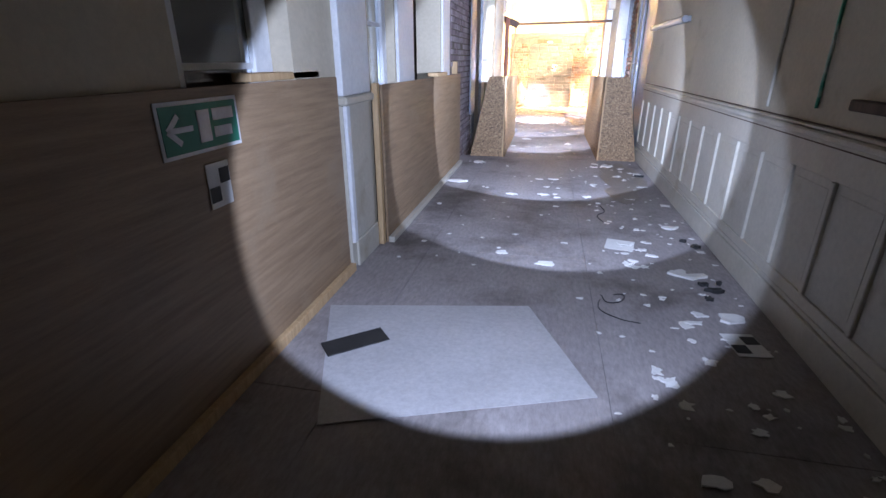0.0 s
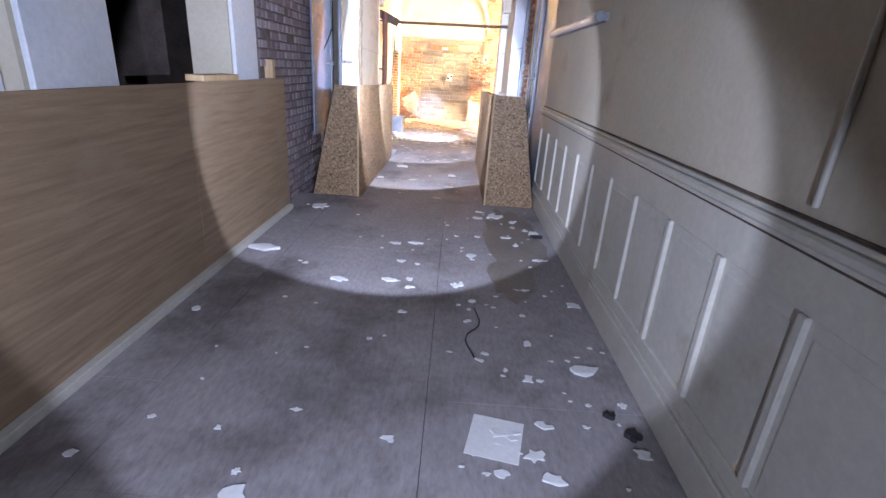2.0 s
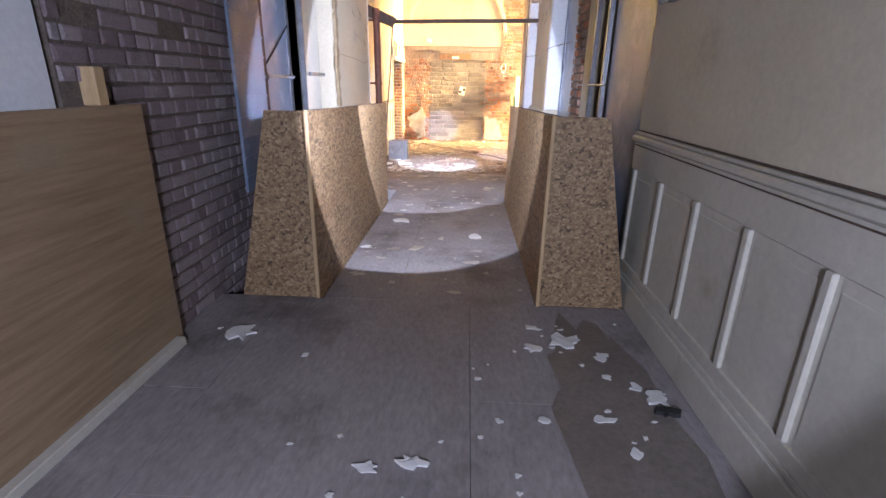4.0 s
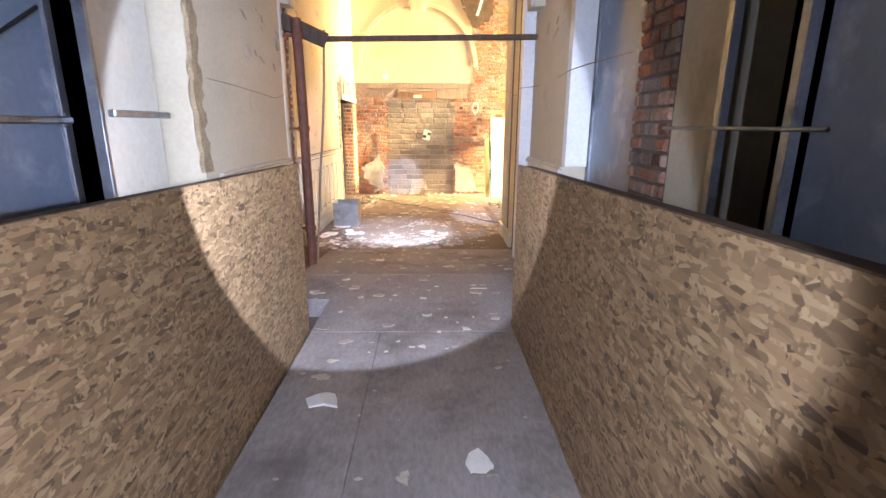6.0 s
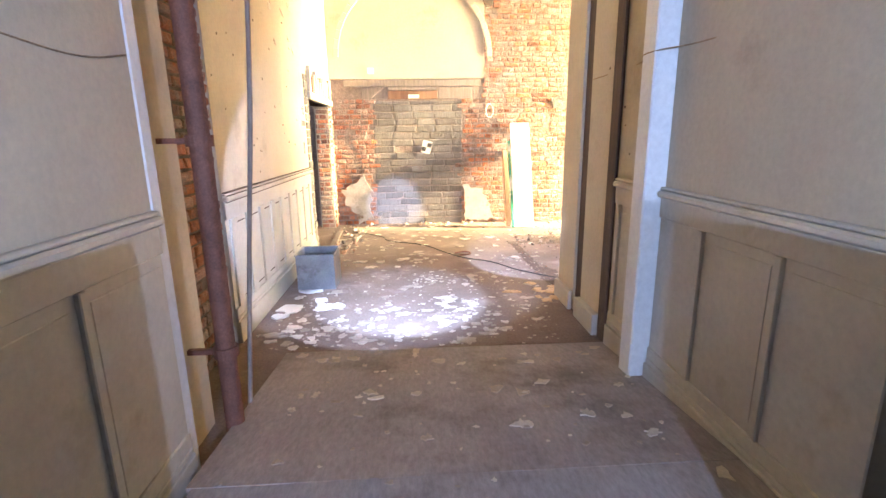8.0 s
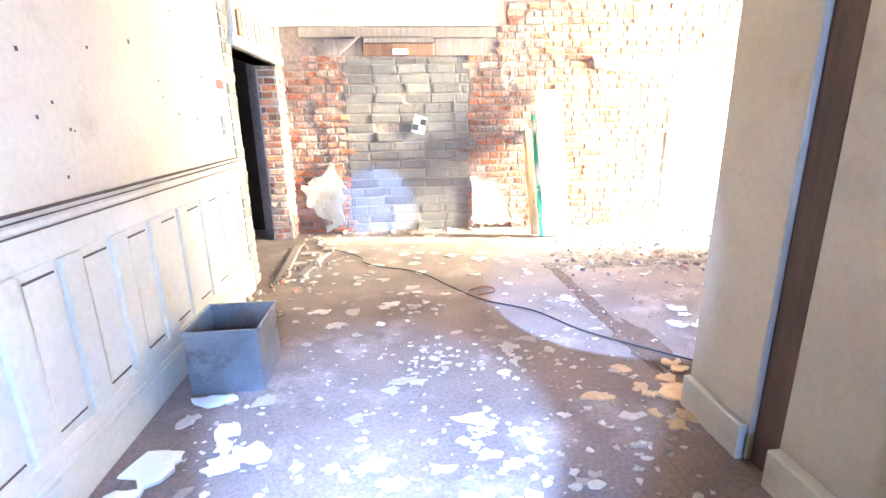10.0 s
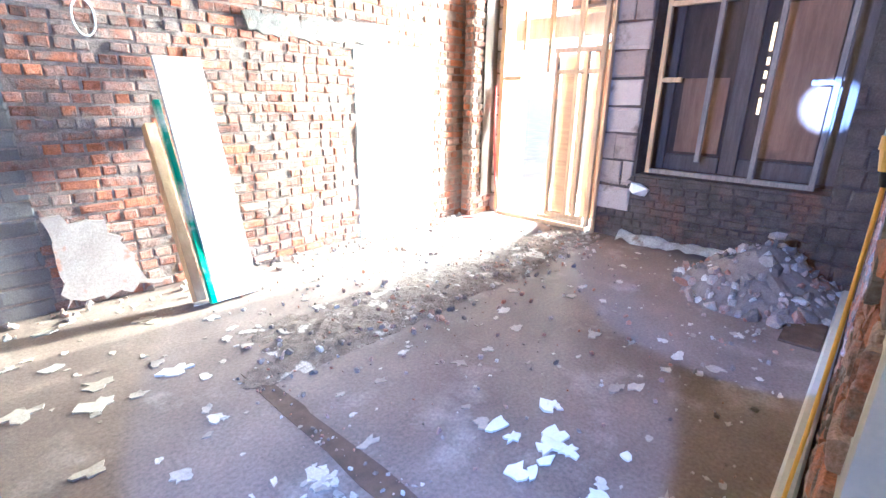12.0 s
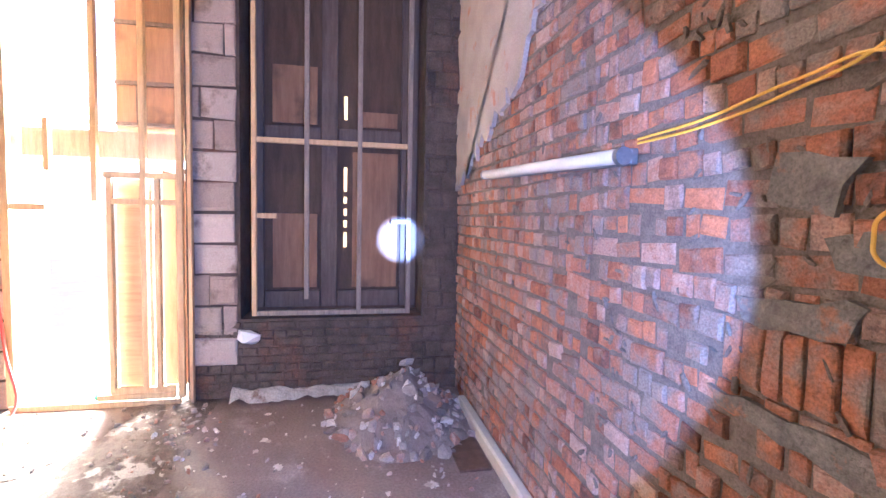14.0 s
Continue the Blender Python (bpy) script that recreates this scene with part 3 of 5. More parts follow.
tube_lamp(pose(5.26, BRICK_Y + 0.045, 1.945, 0, 2.6, 180), 1.80, "unlit strip lamp fixed along the brick wall")


# ---- masonry ----
def brick_mesh(seed, mat):
    """One worn brick in a unit box, its front at y = 0 and its body behind it."""
    rnd = random.Random(seed)
    j = lambda a: rnd.uniform(-a, a)
    outer = [(-0.5 + j(0.012), -0.5 + j(0.03)), (0.5 + j(0.012), -0.5 + j(0.03)), (0.5 + j(0.012), 0.5 + j(0.03)), (-0.5 + j(0.012), 0.5 + j(0.03))]
    verts = [(x, 1.0, z) for x, z in outer] + [(x, 0.22, z) for x, z in outer]
    verts += [(x * rnd.uniform(0.78, 0.95), j(0.16), z * rnd.uniform(0.60, 0.88)) for x, z in outer]
    faces = []
    for a in (0, 4):
        for k in range(4):
            n = (k + 1) % 4
            faces.append((a + k, a + n, a + 4 + n, a + 4 + k))
    faces.append((8, 9, 10, 11))
    return verts, faces


UNIT = [brick_mesh(k, None) for k in range(18)]


def shared_units(mat):
    out = []
    for verts, faces in UNIT:
        me = bpy.data.meshes.new("piece")
        me.from_pydata(verts, [], faces)
        me.materials.append(mat)
        out.append(me)
    return out


def masonry(name, origin, turn, width, height, mat, parent, seed, length=0.225, course=0.078, joint=0.015, proud=0.022, holes=(), near=None, pattern="bond",
            piece="brick", rough=1.0, wild=None):
    """Lays bricks on a wall face. origin: the foot of its left end, seen from in front; turn: degrees about z of its inward normal.
    near: (u0, u1, z0, z1), where each brick is an object of its own; the others are joined into one part."""
    rnd = random.Random(seed)
    m0 = pose(*origin, 0, 0, turn)
    units = shared_units(mat)
    verts, faces, count = [], [], 0
    z, row = 0.0, 0
    while z < height - 0.02:
        h = min(course * rnd.uniform(0.97, 1.03), height - z)
        header = pattern == "bond" and row % 2 == 1
        u = -rnd.random() * length * (0.5 if header else 1.0)
        while u < width:
            full = (length * 0.5 if header else length) * rnd.uniform(1 - 0.16 * rough, 1 + 0.16 * rough)
            if pattern == "bond" and not header and rnd.random() < 0.34 * rough:
                full *= 0.5
            a, b = max(u, 0), min(u + full, width)
            u += full
            if b - a < 0.03:
                continue
            mid0 = (a + b) / 2
            mid, mz = (a + b) / 2, z + h / 2 + rough * 0.010 * noise.noise((mid0 * 0.9, row * 0.35, seed))
            if any(h0 < mid < h1 and g0 < mz < g1 for h0, h1, g0, g1 in holes):
                continue
            if rnd.random() < 0.012 * rough:
                continue
            worn = wild is not None and mid > wild[0] + 0.25 * noise.noise((mz * 3, row, 2)) and rnd.random() < 0.85
            if worn and rnd.random() < 0.03:
                continue
            out = proud * (1 + rough * rnd.uniform(-0.45, 0.35)) * (rnd.uniform(0.55, 1.25) if worn else 1)
            tilt = rough * rnd.uniform(-2.4, 2.4)
            if worn:
                tilt *= 2.0
                mz += rnd.uniform(-0.008, 0.008)
                h2 = h * rnd.uniform(0.80, 1.12)
            else:
                h2 = h
            m = m0 @ pose(mid, -out, mz, 0, tilt, rough * rnd.uniform(-2.2, 2.2)) @ Matrix.Diagonal((b - a - joint * rnd.uniform(0.6, 1.5), out + 0.012, (h2 - joint) * (1 - 0.14 * rough * rnd.random()), 1))
            kind = rnd.randrange(len(units))
            if near and near[0] < mid < near[1] and near[2] < mz < near[3] and count < 300:
                ob = new(piece, units[kind])
                ob.matrix_world = m
                under(ob, parent)
                count += 1
            else:
                base = len(verts)
                vs, fs = UNIT[kind]
                verts += [tuple(m @ Vector(v)) for v in vs]
                faces += [tuple(base + i for i in f) for f in fs]
        z += h
        row += 1
    if verts:
        me = bpy.data.meshes.new("masonry")
        me.from_pydata(verts, [], faces)
        me.materials.append(mat)
        rest = new(piece + "work", me)
        under(rest, parent)
        tagged(rest, kind="stuff")


def wall_core(name, x0, x1, y0, y1, z0, z1, mat, label, holes=()):
    return wall_with_holes(name, x0, x1, y0, y1, z0, z1, holes, mat, label)


# ---- crossing with the strand-board guards ----
brick_pier = wall_core("wall_brick_pier", 0.2, 0.53, 1.25, 3.1, 0, 3.5, MORTAR, "brick pier beside the corridor, tinted for the blue light")


def guard(side, xf, foot_far, top_far, y0, y1, z_end, label):
    """A guard of strand board: a long face, a raking end panel, battens and studs behind."""
    at = group_of("strand_board_guard", (xf, (y0 + y1) / 2, CZ), label, "guard", group="strand-board guards")
    t = 0.018
    for k, (ya, yb) in enumerate(((y0, y0 + 2.44), (y0 + 2.444, y1))):
        za = 1.355 + (z_end - 1.355) * (ya - y0) / (y1 - y0)
        zb = 1.355 + (z_end - 1.355) * (yb - y0) / (y1 - y0)
        bm = bmesh.new()
        xs = sorted((xf, xf - side * t))
        low = [bm.verts.new((x, yy, 0.06 if yy > y0 + 0.1 else CZ - 0.1)) for x in xs for yy in (ya, yb)]
        high = [bm.verts.new((x, yy, zz)) for x in xs for yy, zz in ((ya, za), (yb, zb))]
        v = low + high
        for q in ((0, 1, 5, 4), (3, 2, 6, 7), (1, 3, 7, 5), (2, 0, 4, 6), (4, 5, 7, 6), (1, 0, 2, 3)):
            bm.faces.new([v[i] for i in q])
        bmesh.ops.recalc_face_normals(bm, faces=bm.faces)
        under(part("face_sheet", bm, OSB), at)
    bm = bmesh.new()
    ends = [(xf - side * 0.02, CZ), (foot_far, CZ), (top_far, 1.352), (xf - side * 0.02, 1.352)]
    front = [bm.verts.new((x, y0 - 0.001, z)) for x, z in ends]
    back = [bm.verts.new((x, y0 + 0.017, z)) for x, z in ends]
    bm.faces.new(front)
    bm.faces.new(back)
    for k in range(4):
        n = (k + 1) % 4
        bm.faces.new((front[k], front[n], back[n], back[k]))
    bmesh.ops.recalc_face_normals(bm, faces=bm.faces)
    under(part("end_panel", bm, OSB), at)
    xs = sorted((xf + side * 0.002, xf - side * 0.02))
    under(part("corner_batten", slab(*xs, y0 - 0.024, y0 - 0.002, CZ, 1.36, bevel=0.004), TIMBER, None, "pale timber corner strip"), at)
    yy = y0 + 0.05
    while yy < y1:
        a, b = sorted((xf - side * 0.022, xf - side * 0.067))
        zt = 1.33 + (z_end - 1.355) * (yy - y0) / (y1 - y0)
        under(part("stud", slab(a, b, yy, yy + 0.045, 0.0, zt, bevel=0.003), GREY_TIMBER), at)
        under(part("brace", bar(bmesh.new(), (xf - side * 0.07, yy + 0.022, zt - 0.1), (foot_far, yy + 0.022, 0.08), 0.04), GREY_TIMBER), at)
        yy += 0.61
    a, b = sorted((xf - side * 0.022, xf - side * 0.10))
    under(part("top_rail", bar(bmesh.new(), ((a + b) / 2, y0 + 0.02, 1.33), ((a + b) / 2, y1, z_end - 0.025), 0.07, 0.035), DARK_WOOD_AND_SHADE), at)
    return at


guard(1, 1.2, 0.68, 0.94, 2.2, 5.0, 1.295, "brown strand-board guard along the deck with a raking end")
guard(-1, 2.62, 3.18, 2.95, 2.2, 5.06, 1.290, "brown strand-board guard along the deck with a raking end")

# left side of the crossing: posts, glazed door, pale door leaf
post = thing("door_post", slab(0.44, 0.54, 3.12, 3.22, 0, 2.9, bevel=0.006), WHITE, "white painted door post", "post")
thing("wall_stud", slab(0.40, 0.50, 3.26, 3.40, 0, 3.5, bevel=0.004), DARK_WOOD_AND_SHADE, "dark timber stud beside the glazed door", "post")
for y0, y1, x, label in ((2.62, 3.10, 0.60, "blue-grey ribbed sheet fixed to the brick pier"),):
    sheet = group_of("ribbed_sheet", (x, (y0 + y1) / 2, CZ), label, "sheet")
    under(part("sheet", slab(x - 0.02, x, y0, y1, CZ + 0.6, 3.2), BLUE_SHEET), sheet)
    zz = CZ + 0.7
    while zz < 3.15:
        under(part("rib", slab(x, x + 0.008, y0, y1, zz, zz + 0.012), BLUE_SHEET), sheet)
        zz += 0.135


def glazed_door(x, y0, y1, z1, label, bar_z, turn=0):
    """A door leaf with a large pane, metal edge strips and a push bar."""
    at = group_of("glazed_door", (x, y0, 0), label, "door")
    for a, b in ((y0, y0 + 0.05), (y1 - 0.05, y1)):
        under(part("edge_strip", slab(x - 0.02, x + 0.02, a, b, 0.02, z1, bevel=0.004), METAL), at)
    for a, b in ((0.02, 0.25), (z1 - 0.12, z1)):
        under(part("rail", slab(x - 0.02, x + 0.02, y0 + 0.05, y1 - 0.05, a, b, bevel=0.004), WHITE), at)
    under(part("panel", slab(x - 0.004, x + 0.004, y0 + 0.05, y1 - 0.05, 0.25, z1 - 0.12), BLUE_SHEET), at)
    under(part("push_bar", slab(x + 0.03, x + 0.06, y0 + 0.04, y1 - 0.04, bar_z - 0.015, bar_z + 0.015, bevel=0.006), METAL, None, "dull metal push bar"), at)
    for yy in (y0 + 0.06, y1 - 0.09):
        under(part("bracket", slab(x + 0.02, x + 0.045, yy, yy + 0.03, bar_z - 0.03, bar_z + 0.03, bevel=0.004), METAL), at)
    return at


glazed_door(0.42, 3.44, 4.16, 2.9, "blue-grey door leaf with metal edges and push bar", 1.55)
tube("stay_wire", [(0.46, 3.45, 1.62), (0.46, 3.75, 1.80), (0.46, 4.05, 1.99)], 0.008, BLACK, None, "dark stay running across the door leaf", "wire")
leaf = group_of("pale_door", (0.55, 4.5, 0), "pale cream door leaf with a metal push bar", "door")
under(part("leaf", slab(0.52, 0.56, 4.20, 4.66, 0.02, 3.0, bevel=0.004), PAINT), leaf)
under(part("edge_strip", slab(0.515, 0.566, 4.17, 4.197, 0.02, 3.0, bevel=0.003), METAL), leaf)
under(part("push_bar", slab(0.58, 0.61, 4.20, 4.68, 1.565, 1.60, bevel=0.006), METAL, None, "dull metal push bar"), leaf)
wall_core("wall_left_cross", 0.2, 0.42, 3.1, 4.74, 2.95, 3.5, PLASTER, "plaster above the left-hand doors")

# cream walls between crossing and hall
wall_core("wall_left_passage", 0.30, 0.72, 4.78, 6.46, 0, TOP, PLASTER, "cracked cream plaster wall with peeling edge")
panelling(0.722, 1, 4.95, 6.46, 0, 1.24, 0.50, 4.98, "cream dado panelling with a dark gap below")
bm = bmesh.new()
rnd = random.Random(5)
rows, zz = [], 1.26
while zz < 3.42:
    lean = 4.83 - 0.045 * (zz - 1.26) + 0.03 * math.sin(zz * 3.1)
    rows.append((zz, lean - rnd.uniform(0.03, 0.055), lean + rnd.uniform(0.02, 0.075)))
    zz += rnd.uniform(0.03, 0.06)
for (za, a0, a1), (zb, b0, b1) in zip(rows, rows[1:]):
    v = [bm.verts.new((x, y, z)) for x in (0.705, 0.728) for y, z in ((a0, za), (a1, za), (b1, zb), (b0, zb))]
    for q in ((0, 1, 2, 3), (7, 6, 5, 4), (0, 4, 5, 1), (1, 5, 6, 2), (2, 6, 7, 3), (3, 7, 4, 0)):
        bm.faces.new([v[i] for i in q])
bmesh.ops.remove_doubles(bm, verts=bm.verts, dist=0.0005)
bmesh.ops.recalc_face_normals(bm, faces=bm.faces)
thing("torn_plaster_edge", bm, TORN, "torn brown plaster edge of the passage wall", "plaster")
# the crack in the plaster, added as a thin raised tube
tube("wall_wire", [(0.727, 4.92, 1.80), (0.727, 5.34, 1.79), (0.727, 5.83, 1.772), (0.727, 6.2, 1.76), (0.727, 6.44, 1.80)], 0.0028, TORN, None, "thin brown crack along the plaster wall, drawn as a tube", "wire")
thing("corner_strip", slab(0.60, 0.725, 6.462, 6.54, 0, 3.3, bevel=0.006), WHITE, "white corner strip at the end of the wall", "trim", "structure")
thing("pier_left", slab(0.10, 0.62, 6.545, 6.95, 0, TOP), PLASTER, "cream plaster pier at the passage mouth", "wall", "structure")
# a timber post, with a made-up round pipe and collars for its shape
pipe = group_of("brown_post", (0.80, 6.78, 0), "red-brown timber post at the passage mouth, modelled as a pipe", "pipe")
under(tube("pipe", [(0.80, 6.78, 0.0), (0.80, 6.78, 0.9), (0.80, 6.78, 1.7), (0.79, 6.78, 2.5)], 0.048, RUST), pipe)
for zz in (0.5, 1.5, 2.35):
    bm = bmesh.new()
    bmesh.ops.create_cone(bm, cap_ends=True, segments=20, radius1=0.058, radius2=0.058, depth=0.05, matrix=pose(0.80, 6.78, zz))
    under(part("collar", bm, RUST), pipe)
    under(part("bracket", slab(0.62, 0.76, 6.765, 6.795, zz - 0.012, zz + 0.012), RUST), pipe)
head = group_of("cross_bar", (1.9, 7.0, 2.38), "dark timber bar spanning the passage on a bracket", "bar")
under(part("bar", bar(bmesh.new(), (0.98, 7.02, 2.36), (3.12, 7.02, 2.40), 0.045, 0.05), DARK_WOOD_AND_SHADE), head)
under(part("bracket", bar(bmesh.new(), (0.62, 6.86, 2.50), (1.02, 7.0, 2.34), 0.05, 0.14), DARK_WOOD_AND_SHADE), head)
tube("leaning_rod", [(0.98, 7.12, 2.46), (0.93, 7.11, 1.7), (0.86, 7.06, 0.9), (0.80, 7.0, 0.08)], 0.012, GREY_TIMBER, None, "thin rod leaning against the cross bar", "rod")

# left wall of the hall, with the dark doorway
HX = 0.38
wall_core("wall_left_recess", -0.2, 0.35, 6.955, 7.995, 0, TOP, MORTAR, "rough dark brick recess beside the passage")
wall_core("wall_left_hall", 0.14, HX, 8.0, FAR + 0.3, 0, TOP, PLASTER, "cream plaster hall wall with nail holes", [(11.15, 12.72, 0, 2.0)])
panelling(HX, 1, 8.0, 10.92, 0, 1.13, 0.335, 7.79, "cream dado panelling along the hall wall", 0.13, 0.06)
# thin dark bars that paint the shadow gaps at cap rail and panels
bm = bmesh.new()
box(bm, HX, HX + 0.0465, 8.02, 10.91, 1.1115, 1.1125)
box(bm, HX, HX + 0.034, 8.02, 10.91, 1.131, 1.137)
box(bm, HX, HX + 0.0225, 8.02, 10.91, 1.060, 1.0695)
for k in range(8):
    box(bm, HX, HX + 0.0135, 8.215 + 0.335 * k, 8.37 + 0.335 * k, 0.892, 0.900)
    box(bm, HX, HX + 0.0135, 8.215 + 0.335 * k, 8.37 + 0.335 * k, 0.312, 0.321)
thing("dado_joints", bm, DARK_WOOD_AND_SHADE, "dark strips painted for the shadow gaps of the hall panelling", "trim", "structure")
# unseen wall that shuts out the sky, its blackness put in by colour
thing("wall_side_room_end", slab(-4, HX - 0.41, 13.3, 13.5, 0, TOP), ROOM_SHADE, "added end wall of the side room, coloured black for shade", "wall", "structure")
thing("ground", slab(8.0, 300, -200, 200, -0.4, -0.05), CONCRETE, "pale open ground outside the doorway", "ground", "structure")
# added out of view, only to block sun from the window slits
thing("yard_wall", slab(9.6, 9.9, 4, 11.05, -0.05, 5.5), PLASTER, "unseen wall added outside to keep the sun off the window", "wall", "structure")
# wall added behind the doorway, darkened by colour for the blackness there
thing("door_blackness_wall", slab(-2.4, -2.3, 9, 14, 0, TOP), SOOT_AND_SHADE, "added wall beyond the doorway, coloured dark for shade", "wall", "structure")
# reveal darkened by colour, as shade of the doorway
thing("door_reveal", slab(0.142, HX - 0.004, 11.152, 11.17, 0, 1.998), SOOT_AND_SHADE, "reveal of the doorway, coloured dark for its shade", "reveal", "structure")
lintel = group_of("door_lintel", (HX, 11.8, 2.0), "cream concrete lintel with broken laths above", "lintel", "structure")
under(part("lintel", slab(0.13, HX + 0.06, 11.08, 12.80, 2.0, 2.09, bevel=0.006), PAINT), lintel)
rnd = random.Random(8)
yy = 11.16
while yy < 12.72:
    under(part("lath", slab(HX + 0.004, HX + 0.05, yy, yy + rnd.uniform(0.05, 0.09), 2.09, rnd.uniform(2.26, 2.42), bevel=0.004), PAINT if rnd.random() < 0.7 else BROWN_BOARD), lintel)
    yy += rnd.uniform(0.11, 0.16)
# thin brown sheet put in for the shade between the laths
under(part("lath_shadow_board", slab(HX, HX + 0.003, 11.12, 12.78, 2.09, 2.36), BROWN_BOARD), lintel)

tube("wire_loop", [(3.05 + 0.06 * math.cos(a), FAR - 0.05, 1.92 + 0.11 * math.sin(a)) for a in [2 * math.pi * i / 8 for i in range(8)]], 0.006, WHITE, None, "white wire loop hanging on the brick wall", "wire", True)
tube("red_wire", [(3.0, FAR - 0.045, 2.75), (3.01, FAR - 0.05, 2.4), (3.05, FAR - 0.05, 2.03)], 0.005, RED_HOSE, None, "thin red wire hanging down the brick wall", "wire")

for x0, x1, y0, y1, turn in ((0.50, 0.58, 11.05, 12.3, 3), (0.78, 0.86, 11.2, 12.2, -9), (0.60, 0.92, 11.92, 12.02, 6)):
    thing("floor_plank", slab(x0, x1, y0, y1, 0.0, 0.022, bevel=0.003, turn=pose(0, 0, 0, 0, 0, turn)), GREY_TIMBER, "grey timber offcut lying by the dark doorway", "timber")

# notices and socket on the hall wall
notice = group_of("wall_notice", (HX, 10.82, 1.7), "white notice with a red prohibition ring and red band", "sign")
under(part("card", slab(HX + 0.001, HX + 0.005, 10.69, 10.89, 1.64, 1.93), PAPER), notice)
bm = bmesh.new()
for k in range(24):
    a, b = 2 * math.pi * k / 24, 2 * math.pi * (k + 1) / 24
    bar(bm, (HX + 0.0065, 10.79 + 0.055 * math.cos(a), 1.835 + 0.055 * math.sin(a)), (HX + 0.0065, 10.79 + 0.055 * math.cos(b), 1.835 + 0.055 * math.sin(b)), 0.002, 0.013, 0)
bar(bm, (HX + 0.0065, 10.76, 1.87), (HX + 0.0065, 10.82, 1.80), 0.002, 0.012, 0)
under(part("ring", bm, SIGN_RED), notice)
under(part("mark", slab(HX + 0.0055, HX + 0.0065, 10.775, 10.805, 1.80, 1.87), BLACK), notice)
under(part("band", slab(HX + 0.0055, HX + 0.007, 10.70, 10.88, 1.65, 1.72), SIGN_RED), notice)
thing("small_plate", slab(HX + 0.001, HX + 0.012, 10.72, 10.79, 1.32, 1.46, bevel=0.003), METAL, "small grey plate on the plaster wall", "plate")

# right wall of the passage
wall_core("wall_right_passage", 3.12, 3.42, 5.78, 7.12, 0, TOP, PLASTER, "stained cream plaster passage wall")
panelling(3.118, -1, 5.78, 7.12, 0, 1.22, 0.50, 5.72, "cream dado panelling with marks on the passage wall")
thing("column_strip", slab(3.0, 3.14, 7.125, 7.27, 0, TOP, bevel=0.008), WHITE, "white painted corner column of the passage", "column", "structure")
wall_core("wall_right_passage_end", 3.12, 3.42, 7.275, 8.33, 0, TOP, PLASTER, "cream plaster passage wall")
panelling(3.118, -1, 7.28, 7.72, 0, 1.22, 0.40, 7.25, "cream dado panelling beside the column")
# nearly flush with the walls; its dark colour is the slot's shade
wall_core("wall_right_slot", 3.122, 3.42, 8.335, 8.46, 0, TOP, DARK_WOOD_AND_SHADE, "flush dark strip standing in for the slot's shade")
thing("pilaster_end", slab(3.10, 3.42, 8.465, BRICK_Y - 0.005, 0, TOP, bevel=0.006), PLASTER, "cream plaster pilaster at the wall's end", "pilaster", "structure")
for y0, y1 in ((7.90, 8.325), (8.47, 8.88)):
    thing("baseboard", slab(3.06, 3.098 if y0 > 8 else 3.118, y0, y1, 0, 0.17, bevel=0.006), PAINT, "cream baseboard at the pilaster", "trim", "structure")
# dark strip laid on the wall as the shade of a second slot
thing("dark_cover_strip", slab(3.095, 3.118, 7.75, 7.87, 0.0, TOP), DARK_WOOD_AND_SHADE, "dark upright strip painted for the shade of a wall slot", "trim", "structure")
tube("wall_cable", [(3.112, 8.3, 1.91), (3.11, 7.5, 1.92), (2.994, 7.2, 1.922), (3.11, 6.9, 1.925), (3.11, 5.9, 1.94), (3.098, 5.7, 1.945), (3.2, 4.8, 1.95)], 0.0035, TORN, None, "thin slack cable running along the passage wall", "cable")
thing("white_edge_strip", slab(3.10, 3.275, 5.67, 5.776, 1.225, 3.45, bevel=0.006), WHITE, "white painted edge strip at the end of the wall", "trim", "structure")
# right side of the crossing
glazed_door(3.30, 4.78, 5.72, 2.9, "pale blue-grey door leaf beside the passage wall", 1.5)
wall_core("wall_right_brick", 3.24, 3.5, 4.32, 4.76, 0, 3.5, MORTAR, "dark brick nib beside the door")
wall_core("wall_right_cross", 3.24, 3.5, 3.95, 4.315, 0, 3.5, PLASTER, "cream plaster strip beside the brick nib")
for yy in (3.86, 3.46):
    thing("metal_post", slab(3.2, 3.24, yy, yy + 0.045, 0, 3.0, bevel=0.004), METAL, "bright metal door post", "post")
thing("blue_sheet", slab(3.25, 3.27, 2.55, 3.44, CZ, 3.1), BLUE_SHEET, "blue-grey sheet closing the side opening", "sheet")
tube("latch_rail", [(3.19, 3.3, 1.53), (3.19, 3.7, 1.53), (3.19, 4.3, 1.53)], 0.008, METAL, None, "thin metal rail across the posts", "rail")

# ---- hall ----
far = wall_core("wall_far", HX - 0.4, WIN_X + 0.5, FAR, FAR + 0.3, 0, TOP, PALE_MORTAR, "old red brick far wall of the hall")
plaster = thing("plaster_panel", slab(HX, 2.95, FAR - 0.04, FAR - 0.001, 2.44, TOP), PLASTER, "cream plaster panel above the blocked doorway", "plaster", "structure")
bm = bmesh.new()
for k in range(28):
    a, b = math.pi * k / 28, math.pi * (k + 1) / 28
    bar(bm, (1.78 - 1.26 * math.cos(a), FAR - 0.055, 2.78 + 1.24 * math.sin(a)), (1.78 - 1.26 * math.cos(b), FAR - 0.055, 2.78 + 1.24 * math.sin(b)), 0.03, 0.09, 0.006)
thing("arch_moulding", bm, PLASTER, "cream plaster arch moulding on the wall", "moulding", "structure")
